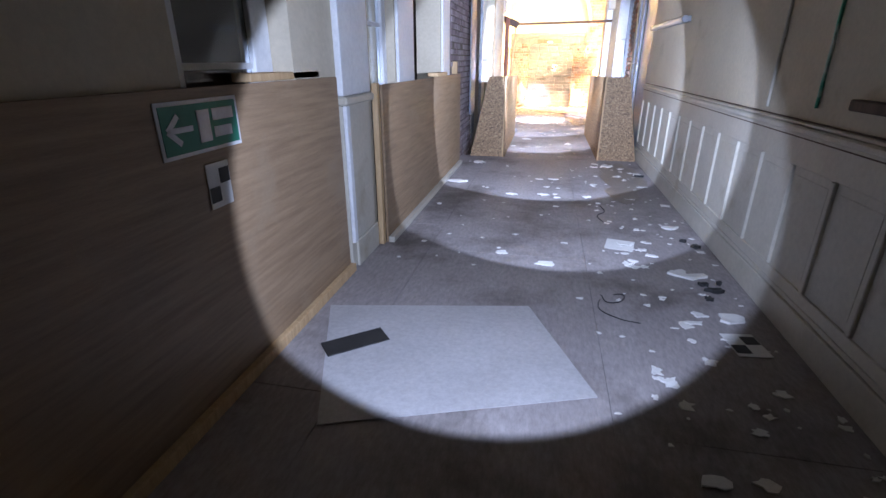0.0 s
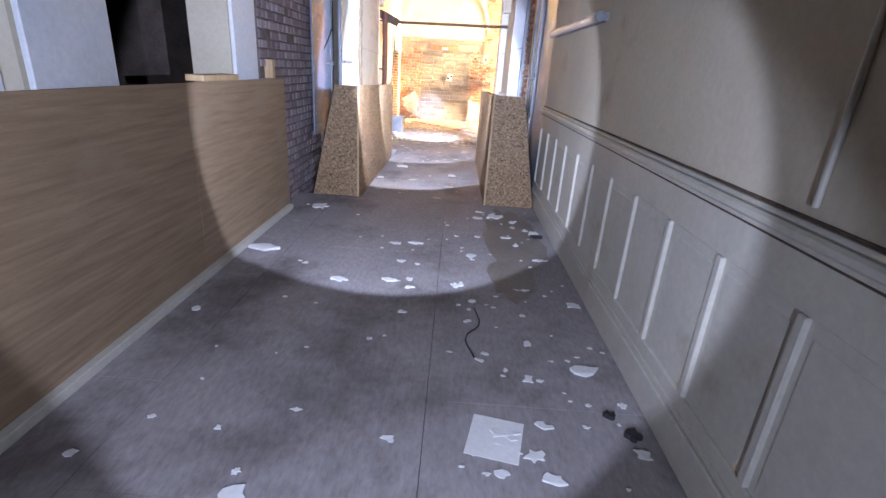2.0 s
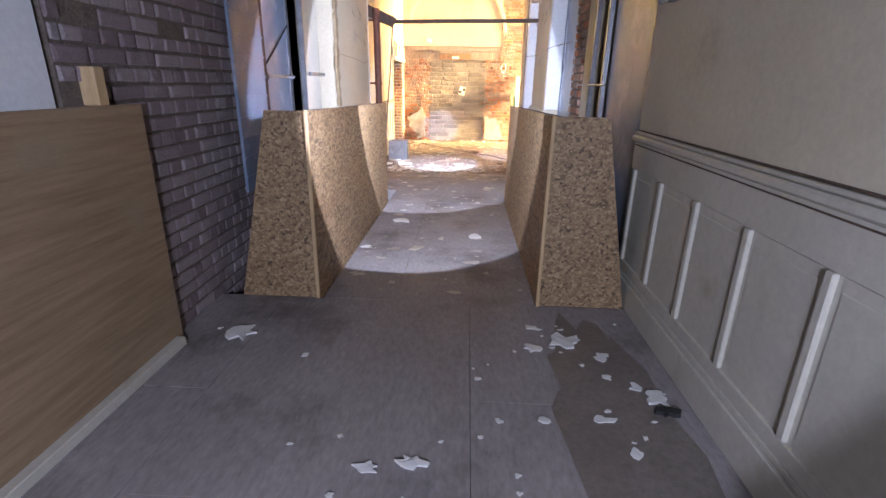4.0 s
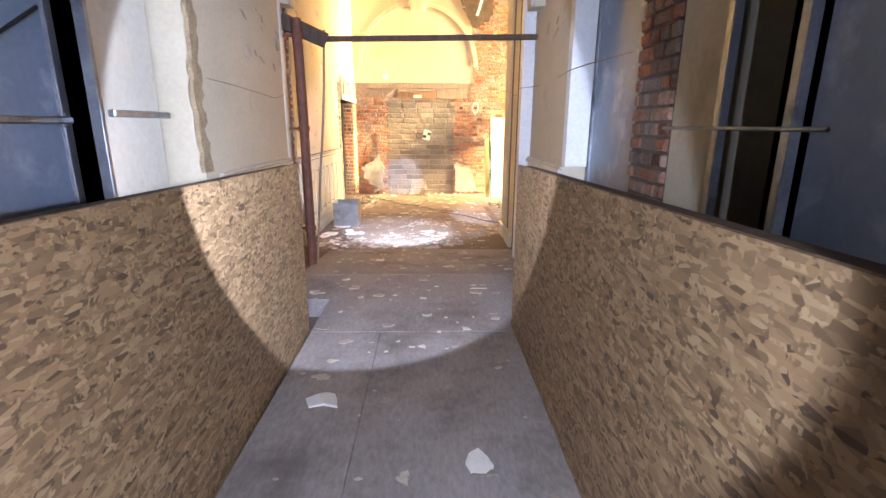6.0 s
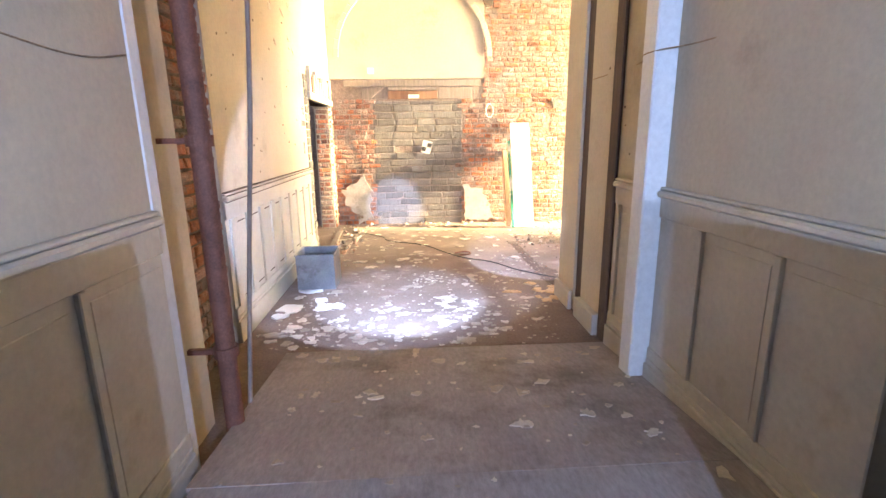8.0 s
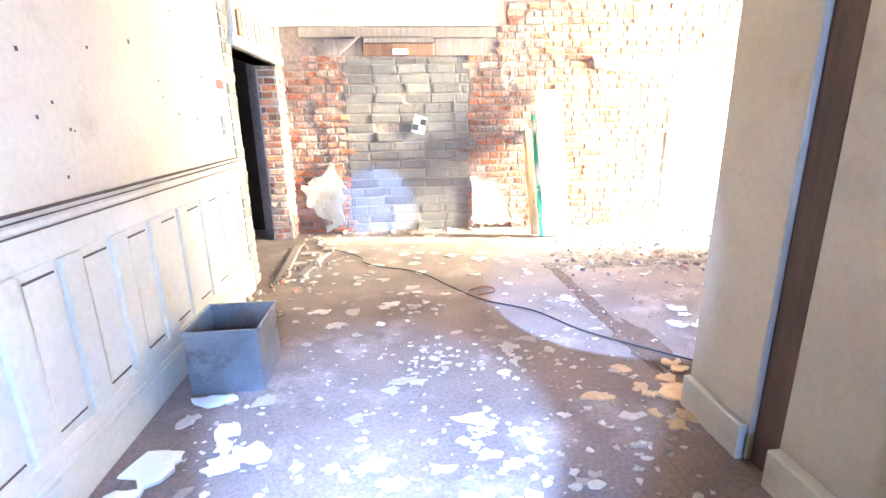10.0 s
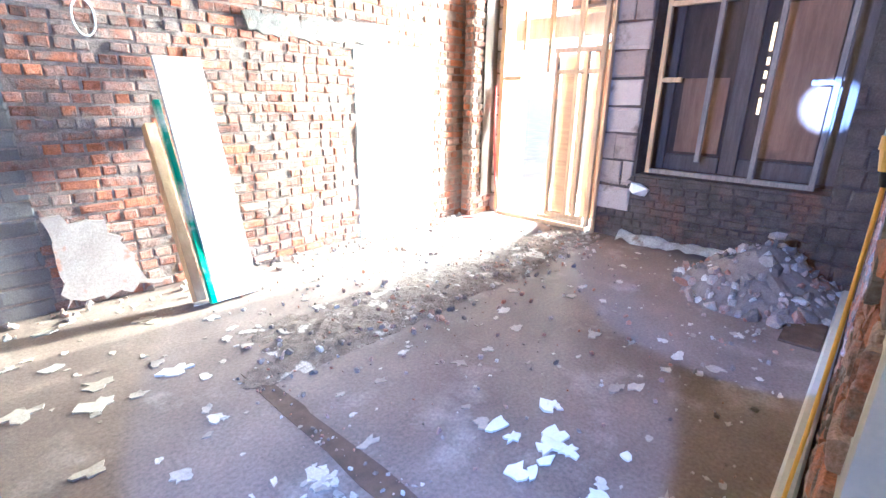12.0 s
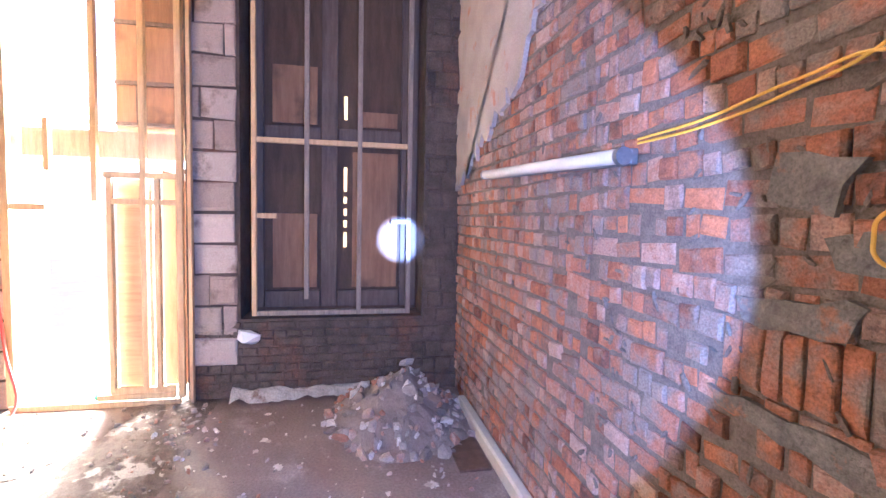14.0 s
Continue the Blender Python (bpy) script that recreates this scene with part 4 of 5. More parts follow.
thing("arch_keystone", slab(1.62, 1.94, FAR - 0.14, FAR - 0.041, 3.86, 4.36, bevel=0.02), PLASTER, "cream plaster keystone of the arch", "moulding", "structure")
thing("wall_bracket", slab(1.02, 1.12, FAR - 0.09, FAR - 0.041, 2.52, 2.61, bevel=0.008), WHITE, "small white box fixed to the plaster", "box")
head = group_of("timber_lintel", (1.75, FAR, 2.2), "rough dark timber lintel above the blocked doorway", "lintel", "structure")
for x0, x1, z0, z1, d in ((0.62, 2.9, 2.32, 2.43, 0.05), (0.9, 1.33, 2.12, 2.31, 0.03), (2.18, 2.75, 2.12, 2.31, 0.03), (1.35, 2.16, 2.26, 2.315, 0.07)):
    under(part("timber", slab(x0, x1, FAR - d, FAR - 0.002, z0, z1, bevel=0.006), GREY_TIMBER), head)
under(part("timber", slab(1.34, 2.17, FAR - 0.045, FAR - 0.002, 2.12, 2.255, bevel=0.006), BROWN_BOARD), head)
under(part("brace", bar(bmesh.new(), (1.05, FAR - 0.06, 2.14), (1.33, FAR - 0.06, 2.36), 0.03, 0.03), GREY_TIMBER), head)
under(part("white_tag", slab(1.68, 1.86, FAR - 0.085, FAR - 0.048, 2.13, 2.19, bevel=0.003), PAPER), head)
# boards leaning on the far wall
def leaning(name, x0, x1, foot, top, height, thick, mat, label):
    d = math.atan2(top - foot, height)
    length = height / math.cos(d)
    bm = slab(x0, x1, 0, thick, 0, length, bevel=0.003)
    bmesh.ops.transform(bm, matrix=pose(0, foot, 0.004 + thick * math.sin(d), -math.degrees(d)), verts=bm.verts)
    return thing(name, bm, mat, label, "board", group="leaning boards")


leaning("leaning_board", 3.40, 3.72, 12.30, 12.86, 1.70, 0.04, WHITE, "white faced board leaning on the brick wall")
leaning("leaning_board", 3.355, 3.395, 12.28, 12.84, 1.40, 0.05, GREEN, "green edged board leaning on the brick wall")
leaning("leaning_board", 3.28, 3.35, 12.36, 12.86, 1.22, 0.10, TIMBER, "tan timber board leaning on the brick wall")
def torn(name, corners, y, thick, mat, label, seed, rough=0.04):
    """A torn flat remnant on a wall across y, its outline roughened between the corners (x, z)."""
    rnd = random.Random(seed)
    line = []
    for (xa, za), (xb, zb) in zip(corners, corners[1:] + corners[:1]):
        n = max(2, int(math.hypot(xb - xa, zb - za) / 0.06))
        for k in range(n):
            line.append((xa + (xb - xa) * k / n + rnd.uniform(-rough, rough), za + (zb - za) * k / n + rnd.uniform(-rough, rough)))
    bm = bmesh.new()
    face = bm.faces.new([bm.verts.new((x, y, z)) for x, z in line])
    ext = bmesh.ops.extrude_face_region(bm, geom=[face])
    bmesh.ops.translate(bm, verts=[v for v in ext["geom"] if isinstance(v, bmesh.types.BMVert)], vec=(0, thick, 0))
    bmesh.ops.recalc_face_normals(bm, faces=bm.faces)
    return thing(name, bm, mat, label, "plaster", group="plaster remnants")


torn("plaster_remnant", [(0.50, 0.62), (0.72, 0.72), (0.90, 0.86), (1.0, 0.62), (0.98, 0.30), (0.96, 0.10), (0.76, 0.05), (0.66, 0.25), (0.56, 0.38)], FAR - 0.05, 0.03, LIME,
     "broken white plaster remnant on the brick", 12)
# pale sheet that paints the light falling on bare brick
torn("plaster_remnant", [(2.62, 0.66), (2.95, 0.58), (3.1, 0.25), (3.2, 0.06), (2.62, 0.05)], FAR - 0.042, 0.02, MORTAR_AND_LIT_BRICK, "pale patch painted for the lit brick at the wall foot", 14)
torn("plaster_remnant", [(5.55, 2.55), (7.2, 1.95), (7.2, 4.4), (4.6, 4.4), (4.9, 3.3)], BRICK_Y + 0.048, -0.03, MORTAR_AND_LIT_BRICK, "smooth grey plaster remnant on the brick wall", 15, 0.07)
for corners, seed in (([(3.56, 1.80), (3.76, 1.84), (3.80, 1.73), (3.62, 1.69)], 21), ([(3.47, 1.65), (3.64, 1.63), (3.61, 1.56), (3.5, 1.55)], 24), ([(3.52, 1.50), (3.86, 1.47), (3.84, 1.40), (3.56, 1.41)], 22), ([(3.30, 1.16), (3.52, 1.20), (3.95, 1.19), (3.9, 1.15), (3.4, 1.10)], 23)):
    torn("cement_patch", corners, BRICK_Y + 0.028, -0.02, CEMENT, "rough grey cement patch on the brick wall", seed, 0.011)
torn("cement_band", [(4.1, 2.10), (4.6, 2.09), (5.5, 2.13), (5.9, 2.06), (5.5, 1.95), (4.6, 1.92), (4.15, 1.95)], FAR - 0.04, 0.03, CEMENT, "rough grey stone band in the brick wall", 26, 0.016)
# dark sheet on the wall, painting the shade of the hole above
torn("plaster_remnant", [(2.70, 4.55), (3.5, 4.55), (3.35, 3.7), (3.0, 3.55), (2.75, 3.9)], FAR - 0.075, 0.03, SOOT_AND_SHADE, "dark patch painted for the shade of the broken ceiling's hole", 17, 0.06)
thing("hanging_timber", bar(bmesh.new(), (3.02, 12.6, 3.75), (3.28, 12.6, 4.58), 0.09, 0.05), WHITE, "pale broken timber hanging from the ceiling", "timber")
# solid slab coloured dark in place of the hole's shade
thing("broken_ceiling_hole", slab(2.7, 3.6, 11.2, 12.6, TOP - 0.06, TOP - 0.002), SOOT_AND_SHADE, "dark slab standing in for the hole in the plaster ceiling", "ceiling", "structure")

# brick side wall and window wall
side = wall_core("wall_brick_side", 3.425, WIN_X + 0.6, BRICK_Y - 0.3, BRICK_Y, 0, TOP, MORTAR, "old red brick side wall of the hall")
thing("plinth", slab(3.2, 6.75, BRICK_Y + 0.03, BRICK_Y + 0.10, 0, 0.11, bevel=0.012), PAINT, "chipped pale plinth along the brick wall", "trim", "structure")
WINDOW, DOORWAY = (9.24, 10.88, 0.72, 4.1), (11.32, 12.66, 0.0, 3.75)
wall_core("wall_window", WIN_X, WIN_X + 0.55, BRICK_Y, FAR, 0, TOP, SOOT_AND_SHADE, "sooty masonry window wall of the hall", [WINDOW, DOORWAY])
stone = group_of("stone_jamb", (WIN_X, 11.1, 0), "pale sawn stone blocks of the door jamb", "jamb", "structure")
stone_2 = group_of("stone_jamb", (WIN_X, 12.8, 0), "pale sawn stone blocks of the door jamb", "jamb", "structure")
nib = wall_core("wall_brick_nib", 6.80, WIN_X - 0.005, 12.78, FAR - 0.04, 0, TOP, PALE_MORTAR, "red brick nib at the hall corner")
# slab coloured dark where the slot beside the nib lies in shade
thing("dark_slot", slab(6.98, 7.24, 12.745, 12.775, 0.25, TOP), DARK_WOOD_AND_SHADE, "dark upright slab painted for the slot's shade beside the brick nib", "trim", "structure")

# timber studs and boards of the boarded doorway
dx = WIN_X - 0.03
door = group_of("timber_door_frame", (dx, 12, 0), "new timber stud frame in the bright doorway", "frame")
for y0, w, z0, z1 in ((11.25, 0.03, 0.0, 4.3), (11.32, 0.05, 0.06, 4.3), (11.50, 0.04, 0.14, 1.94), (11.60, 0.045, 0.14, 3.9), (11.86, 0.04, 0.14, 1.94), (11.96, 0.045, 1.74, 3.9), (12.30, 0.04, 1.98, 2.40), (12.59, 0.06, 0.06, 4.3)):
    under(part("stud", slab(dx - 0.06, dx, y0, y0 + w, z0, z1, bevel=0.003), TIMBER), door)
for z0, y0, y1 in ((0.0, 11.36, 12.64), (0.06, 11.4, 12.0), (0.115, 11.4, 11.9), (1.72, 11.37, 11.90), (1.94, 11.37, 11.92), (1.66, 12.34, 12.59)):
    under(part("noggin", slab(dx - 0.052, dx - 0.006, y0, y1, z0, z0 + 0.05, bevel=0.003), TIMBER), door)
under(part("board", slab(WIN_X + 0.05, WIN_X + 0.068, 11.60, 11.88, 0.1, 1.94, bevel=0.002), PLY, None, "tan plywood board"), door)
under(part("board", slab(WIN_X + 0.16, WIN_X + 0.178, 11.33, 11.56, 0.1, 2.05, bevel=0.002), BROWN_BOARD, None, "dark brown board"), door)
under(part("head_board", slab(WIN_X + 0.20, WIN_X + 0.23, 11.33, 12.65, 2.12, 2.36, bevel=0.002), GREY_TIMBER), door)
under(part("upper_board", slab(WIN_X + 0.28, WIN_X + 0.31, 11.33, 11.96, 2.37, 3.74, bevel=0.002), BROWN_BOARD), door)
for z0 in (2.42, 2.78, 3.3):
    under(part("upper_rail", slab(WIN_X + 0.25, WIN_X + 0.278, 11.33, 11.96, z0, z0 + 0.035, bevel=0.003), OLD_FRAME), door)
under(part("upper_post", slab(WIN_X + 0.25, WIN_X + 0.278, 11.74, 11.79, 2.46, 2.775, bevel=0.003), OLD_FRAME), door)
bm = bmesh.new()
for k in range(14):
    a, b = math.pi * k / 14, math.pi * (k + 1) / 14
    bar(bm, (WIN_X + 0.17, 11.98 - 0.64 * math.cos(a), 1.93 + 0.17 * math.sin(a)), (WIN_X + 0.17, 11.98 - 0.64 * math.cos(b), 1.93 + 0.17 * math.sin(b)), 0.05, 0.045, 0.004)
under(part("arched_head", bm, WHITE), door)
sash("window_3", WIN_X + 0.44, 11.9, 12.64, 2.44, 3.72, "white fanlight above the doorway with clear panes", (2, 2), 0.05)
blob = thing("green_bottle", slab(WIN_X + 0.10, WIN_X + 0.26, 11.95, 12.12, 0.0, 0.06, bevel=0.02), GREEN, "small green object on the door threshold", "object")

# boarded window with a stud grid
grid = group_of("window_stud_grid", (WIN_X, 10.0, 0.72), "timber stud grid fixed over the boarded window", "frame")
gx = WIN_X + 0.02
for y0, z0, z1, m in ((9.36, 0.75, 4.1, GREY_TIMBER), (9.82, 0.75, 4.1, GREY_TIMBER), (10.29, 0.9, 4.1, GREY_TIMBER), (10.74, 0.75, 4.1, TIMBER)):
    under(part("stud", slab(gx - 0.045, gx, y0, y0 + 0.042, z0, z1, bevel=0.003), m), grid)
for z0, y0, y1, m in ((0.75, 9.36, 10.78, GREY_TIMBER), (2.30, 9.36, 10.78, TIMBER), (1.63, 10.55, 10.78, TIMBER), (1.60, 9.36, 9.55, GREY_TIMBER), (4.0, 9.36, 10.78, GREY_TIMBER)):
    under(part("rail", slab(gx - 0.040, gx + 0.006, y0 + 0.02, y1, z0, z0 + 0.045, bevel=0.003), m), grid)
win = group_of("window_4", (WIN_X + 0.4, 10, 0.72), "old boarded window with dark panes and daylight slits", "window", "structure")
wx = WIN_X + 0.36
under(part("backing", slab(wx + 0.06, wx + 0.08, 9.241, 9.475, 0.721, 4.099), DARK_WOOD_AND_SHADE), win)
under(part("backing", slab(wx + 0.06, wx + 0.08, 9.495, 9.955, 0.721, 4.099), DARK_WOOD_AND_SHADE), win)
for z0, z1 in ((0.721, 1.55), (1.62, 1.70), (1.76, 1.82), (1.88, 4.099)):
    under(part("slit_board", slab(wx + 0.061, wx + 0.079, 9.475, 9.495, z0, z1), DARK_WOOD_AND_SHADE), win)
under(part("backing", slab(wx + 0.06, wx + 0.08, 9.985, 10.879, 0.721, 4.099), DARK_WOOD_AND_SHADE), win)
under(part("slit_board", slab(wx + 0.061, wx + 0.079, 9.955, 9.985, 0.721, 1.35), DARK_WOOD_AND_SHADE), win)
under(part("slit_board", slab(wx + 0.061, wx + 0.079, 9.955, 9.985, 2.15, 2.62), DARK_WOOD_AND_SHADE), win)
for z0 in (1.5, 1.62, 1.74, 1.86):
    under(part("slit_board", slab(wx + 0.061, wx + 0.079, 9.955, 9.985, z0, z0 + 0.05), DARK_WOOD_AND_SHADE), win)
under(part("slit_board", slab(wx + 0.061, wx + 0.079, 9.955, 9.985, 2.85, 4.099), DARK_WOOD_AND_SHADE), win)
for y0, y1, z0, z1, m in ((9.26, 9.42, 0.76, 4.06, OLD_FRAME), (10.05, 10.20, 0.76, 4.06, OLD_FRAME), (10.74, 10.86, 0.76, 4.06, OLD_FRAME),
                          (9.43, 10.04, 2.36, 2.52, OLD_FRAME), (10.21, 10.73, 2.36, 2.52, OLD_FRAME), (9.43, 10.04, 0.76, 0.92, OLD_FRAME), (10.21, 10.73, 0.76, 0.92, OLD_FRAME)):
    under(part("window_frame", slab(wx, wx + 0.055, y0, y1, z0, z1, bevel=0.004), m), win)
for y0, y1, z0, z1 in ((9.45, 9.90, 0.95, 2.30), (10.24, 10.66, 0.95, 1.68), (10.24, 10.66, 2.55, 3.10), (9.46, 9.85, 2.55, 2.7)):
    under(part("board", slab(wx + 0.02, wx + 0.04, y0, y1, z0, z1, bevel=0.002), BROWN_BOARD), win)
bm = bmesh.new()
bmesh.ops.create_grid(bm, x_segments=4, y_segments=44, size=0.5, matrix=pose(7.17, 10.34, 0) @ Matrix.Diagonal((0.15, 1.22, 1, 1)))
for v in bm.verts:
    edge = 7.245 - v.co.x
    v.co.z = max(-0.004, 0.085 + 0.05 * noise.noise(v.co * 7) - 0.75 * max(0.0, edge - 0.06 - 0.03 * noise.noise(v.co * 11)))
thing("pale_kerb", bm, LIME, "pale broken kerb at the foot of the window wall", "kerb", "structure")
thing("steel_offcut", slab(5.68, 6.14, 9.0, 9.22, 0.0, 0.018, bevel=0.003), DARK_WOOD_AND_SHADE, "dark board lying at the foot of the brick wall", "board")
tube("red_cable", [(7.16, 12.70, 1.6), (7.15, 12.68, 1.0), (7.12, 12.62, 0.5), (7.05, 12.55, 0.02), (6.85, 12.60, 0.01), (6.65, 12.75, 0.01)], 0.012, RED_HOSE, None, "red cable hanging down beside the doorway", "cable")

# cables and coupler on the brick wall
wy = BRICK_Y + 0.05
tube("yellow_cable", [(4.30, wy + 0.01, 1.955), (4.0, wy, 1.965), (3.7, wy, 2.0), (3.50, wy, 2.00), (3.43, wy, 1.93), (3.405, wy, 1.80), (3.415, wy, 1.66), (3.42, wy, 1.58), (3.405, wy, 1.50)],
     0.0045, YELLOW, None, "yellow site cable clipped along the brick wall", "cable")
tube("yellow_cable", [(4.30, wy + 0.01, 1.94), (4.0, wy, 1.945), (3.72, wy, 1.975), (3.50, wy, 2.03), (3.40, wy, 2.12), (3.36, wy, 2.5)], 0.0045, YELLOW, None,
     "yellow site cable clipped along the brick wall", "cable")
tube("cable_loop", [(3.465 + 0.05 * math.cos(a), wy + 0.008 * (k % 2), 1.64 + 0.058 * math.sin(a)) for k, a in enumerate([2 * math.pi * i / 8 for i in range(8)])], 0.0045, YELLOW,
     None, "tied loop of yellow cable on the brick wall", "cable", True)
coupler = group_of("cable_coupler", (3.405, wy, 1.45), "grey and yellow cable coupler hanging on the wall", "coupler")
for r1, r2, z0, z1, m, nm in ((0.012, 0.022, 1.53, 1.50, METAL, "gland"), (0.030, 0.030, 1.505, 1.42, METAL, "socket"), (0.034, 0.034, 1.42, 1.385, YELLOW, "yellow_ring"), (0.030, 0.022, 1.385, 1.33, YELLOW, "plug"), (0.018, 0.012, 1.33, 1.29, BLACK, "boot")):
    bm, z0, z1 = bmesh.new(), 1.42 + (z0 - 1.42) * 0.72, 1.42 + (z1 - 1.42) * 0.72
    r1, r2 = r1 * 0.68, r2 * 0.68
    bmesh.ops.create_cone(bm, cap_ends=True, segments=16, radius1=r2, radius2=r1, depth=z0 - z1, matrix=pose(3.405, wy, (z0 + z1) / 2))
    under(part(nm, bm, m), coupler)
tube("yellow_cable", [(3.405, wy, 1.36), (3.385, wy, 1.0), (3.33, wy + 0.01, 0.6), (3.32, wy + 0.03, 0.14)], 0.0045, YELLOW, None, "yellow cable hanging from the coupler", "cable")

# zinc bin
binn = group_of("zinc_bin", (0.72, 9.46, 0), "dull zinc bin with paper, on the hall floor", "bin")
x0, x1, y0, y1, h, w = 0.53, 0.91, 9.27, 9.66, 0.36, 0.006
for a, b, c, d in ((x0, x1, y0, y0 + w), (x0, x1, y1 - w, y1), (x0, x0 + w, y0 + w, y1 - w), (x1 - w, x1, y0 + w, y1 - w)):
    under(part("side", slab(a, b, c, d, 0.0, h), METAL), binn)
under(part("bottom", slab(x0 + w, x1 - w, y0 + w, y1 - w, 0.0, 0.01), METAL), binn)
for a, b, c, d in ((x0 - 0.012, x1 + 0.012, y0 - 0.012, y0 + 0.004), (x0 - 0.012, x1 + 0.012, y1 - 0.004, y1 + 0.012), (x0 - 0.012, x0 + 0.004, y0 + 0.004, y1 - 0.004), (x1 - 0.004, x1 + 0.012, y0 + 0.004, y1 - 0.004)):
    under(part("rim", slab(a, b, c, d, h - 0.012, h + 0.008, bevel=0.003), METAL), binn)
thing("cardboard_scrap", slab(0.60, 0.84, 9.36, 9.56, 0.20, 0.22, turn=pose(0, 0, 0, 8, 6, 12)), TIMBER, "brown cardboard scrap inside the bin", "cardboard")
tube("floor_cable", [(0.72, 12.27, 0.01), (1.26, 11.73, 0.012), (1.30, 11.55, 0.012), (1.85, 11.14, 0.012), (2.11, 10.70, 0.012), (2.33, 10.38, 0.012), (2.65, 10.13, 0.012), (2.88, 9.76, 0.012), (3.12, 9.51, 0.012), (3.63, 9.05, 0.012)],
     0.006, BLACK, None, "black cable snaking across the hall floor", "cable")
tube("floor_cable", [(2.25, 10.62, 0.012), (2.40, 10.68, 0.012), (2.45, 10.58, 0.012), (2.30, 10.50, 0.012)], 0.008, RUST, None, "short rusty hook of wire on the floor", "wire")


# arch over the passage mouth
bm = bmesh.new()
for k in range(24):
    a, b = math.pi * k / 24, math.pi * (k + 1) / 24
    bar(bm, (1.87 - 1.24 * math.cos(a), 6.84, 2.62 + 1.2 * math.sin(a)), (1.87 - 1.24 * math.cos(b), 6.84, 2.62 + 1.2 * math.sin(b)), 0.20, 0.24, 0.006)
thing("passage_arch", bm, PLASTER, "peeling cream plaster arch over the passage", "arch", "structure")
bm = bmesh.new()
for k in range(24):
    a, b = math.pi * k / 24, math.pi * (k + 1) / 24
    bar(bm, (1.87 - 1.13 * math.cos(a), 6.72, 2.62 + 1.09 * math.sin(a)), (1.87 - 1.13 * math.cos(b), 6.72, 2.62 + 1.09 * math.sin(b)), 0.05, 0.05, 0.012)
thing("arch_moulding", bm, PAINT, "rounded cream moulding round the passage arch", "moulding", "structure")
thing("dark_batten", slab(RIGHT - 0.05, RIGHT - 0.001, -3.5, -2.75, 1.36, 1.41, bevel=0.006), DARK_WOOD_AND_SHADE, "dark timber batten lying on the cap rail", "timber")
tube("wall_conduit", [(RIGHT - 0.012, -1.8, 3.4), (RIGHT - 0.012, -1.8, 2.4), (RIGHT - 0.012, -1.8, 1.30)], 0.01, PAINT, None, "painted conduit running down the plaster wall", "conduit")

# nail holes and curling paint on the walls
rnd = random.Random(61)
bm = bmesh.new()
for k in range(26):
    yy, zz, r = rnd.uniform(8.0, 10.5), rnd.uniform(1.2, 2.7), rnd.uniform(0.003, 0.008)
    box(bm, HX, HX + 0.003, yy - r, yy + r, zz - r * 1.3, zz + r * 1.3)
for k in range(14):
    yy, zz, r = rnd.uniform(7.3, 8.1), rnd.uniform(1.2, 2.6), rnd.uniform(0.003, 0.008)
    box(bm, 3.117, 3.12, yy - r, yy + r, zz - r, zz + r)
thing("nail_holes", bm, DARK_WOOD_AND_SHADE, "small dark nail holes in the plaster", "marks", "stuff")
bm = bmesh.new()
for x, facing, y0, y1, z0, z1, n in ((0.722, 1, 5.5, 6.42, 2.0, 3.2, 46), (3.118, -1, 5.9, 7.1, 2.2, 3.2, 40), (HX, 1, 7.9, 10.5, 2.4, 3.6, 30)):
    for k in range(n):
        yy, zz, r = rnd.uniform(y0, y1), rnd.uniform(z0, z1), rnd.uniform(0.012, 0.05)
        out = facing * rnd.uniform(0.006, 0.03)
        pts = [(x + facing * 0.001, yy - r, zz + r), (x + facing * 0.001, yy + r * rnd.uniform(0.5, 1), zz + r * rnd.uniform(0.6, 1.2)),
               (x + out, yy + r * rnd.uniform(0.4, 0.9), zz - r * rnd.uniform(0.5, 1.4)), (x + out, yy - r * rnd.uniform(0.4, 0.9), zz - r * rnd.uniform(0.5, 1.2))]
        top = [bm.verts.new(p) for p in pts]
        low = [bm.verts.new((p[0] + facing * 0.002, p[1], p[2])) for p in pts]
        bm.faces.new(top)
        bm.faces.new(low)
        for a in range(4):
            b = (a + 1) % 4
            bm.faces.new((top[a], top[b], low[b], low[a]))
bmesh.ops.recalc_face_normals(bm, faces=bm.faces)
thing("curling_paint", bm, FLAKE, "curls of peeling cream paint on the walls", "paint", "stuff")

# ---- debris ----
def flakes(name, spots, mat, label, category, seed, thick=0.004):
    """Scraps with a torn outline lying on a floor: (x, y, z, size) each."""
    rnd = random.Random(seed)
    verts, faces = [], []
    for x, y, z, size in spots:
        n = rnd.randint(8, 15)
        a0 = rnd.random() * 6.28
        sx, sy = rnd.uniform(0.6, 1.3), rnd.uniform(0.5, 1.0)
        base = len(verts)
        tilt = rnd.uniform(-0.10, 0.10)
        for layer in (0, 1):
            for k in range(n):
                a = a0 + 2 * math.pi * k / n
                if layer == 0:
                    r = size * rnd.uniform(0.38, 1.15)
                    verts.append((x + r * sx * math.cos(a), y + r * sy * math.sin(a), z + 0.0015))
                else:
                    vx, vy, vz = verts[base + k]
                    verts.append((vx, vy, z + thick + abs(tilt * (vx - x)) + rnd.uniform(0, 0.25) * size * 0.25))
        faces.append(tuple(base + n + k for k in range(n)))
        for k in range(n):
            m = (k + 1) % n
            faces.append((base + k, base + m, base + n + m, base + n + k))
    me = bpy.data.meshes.new("flakes")
    me.from_pydata(verts, [], faces)
    me.materials.append(mat)
    return tagged(new(name, me), label, category, "", "stuff")


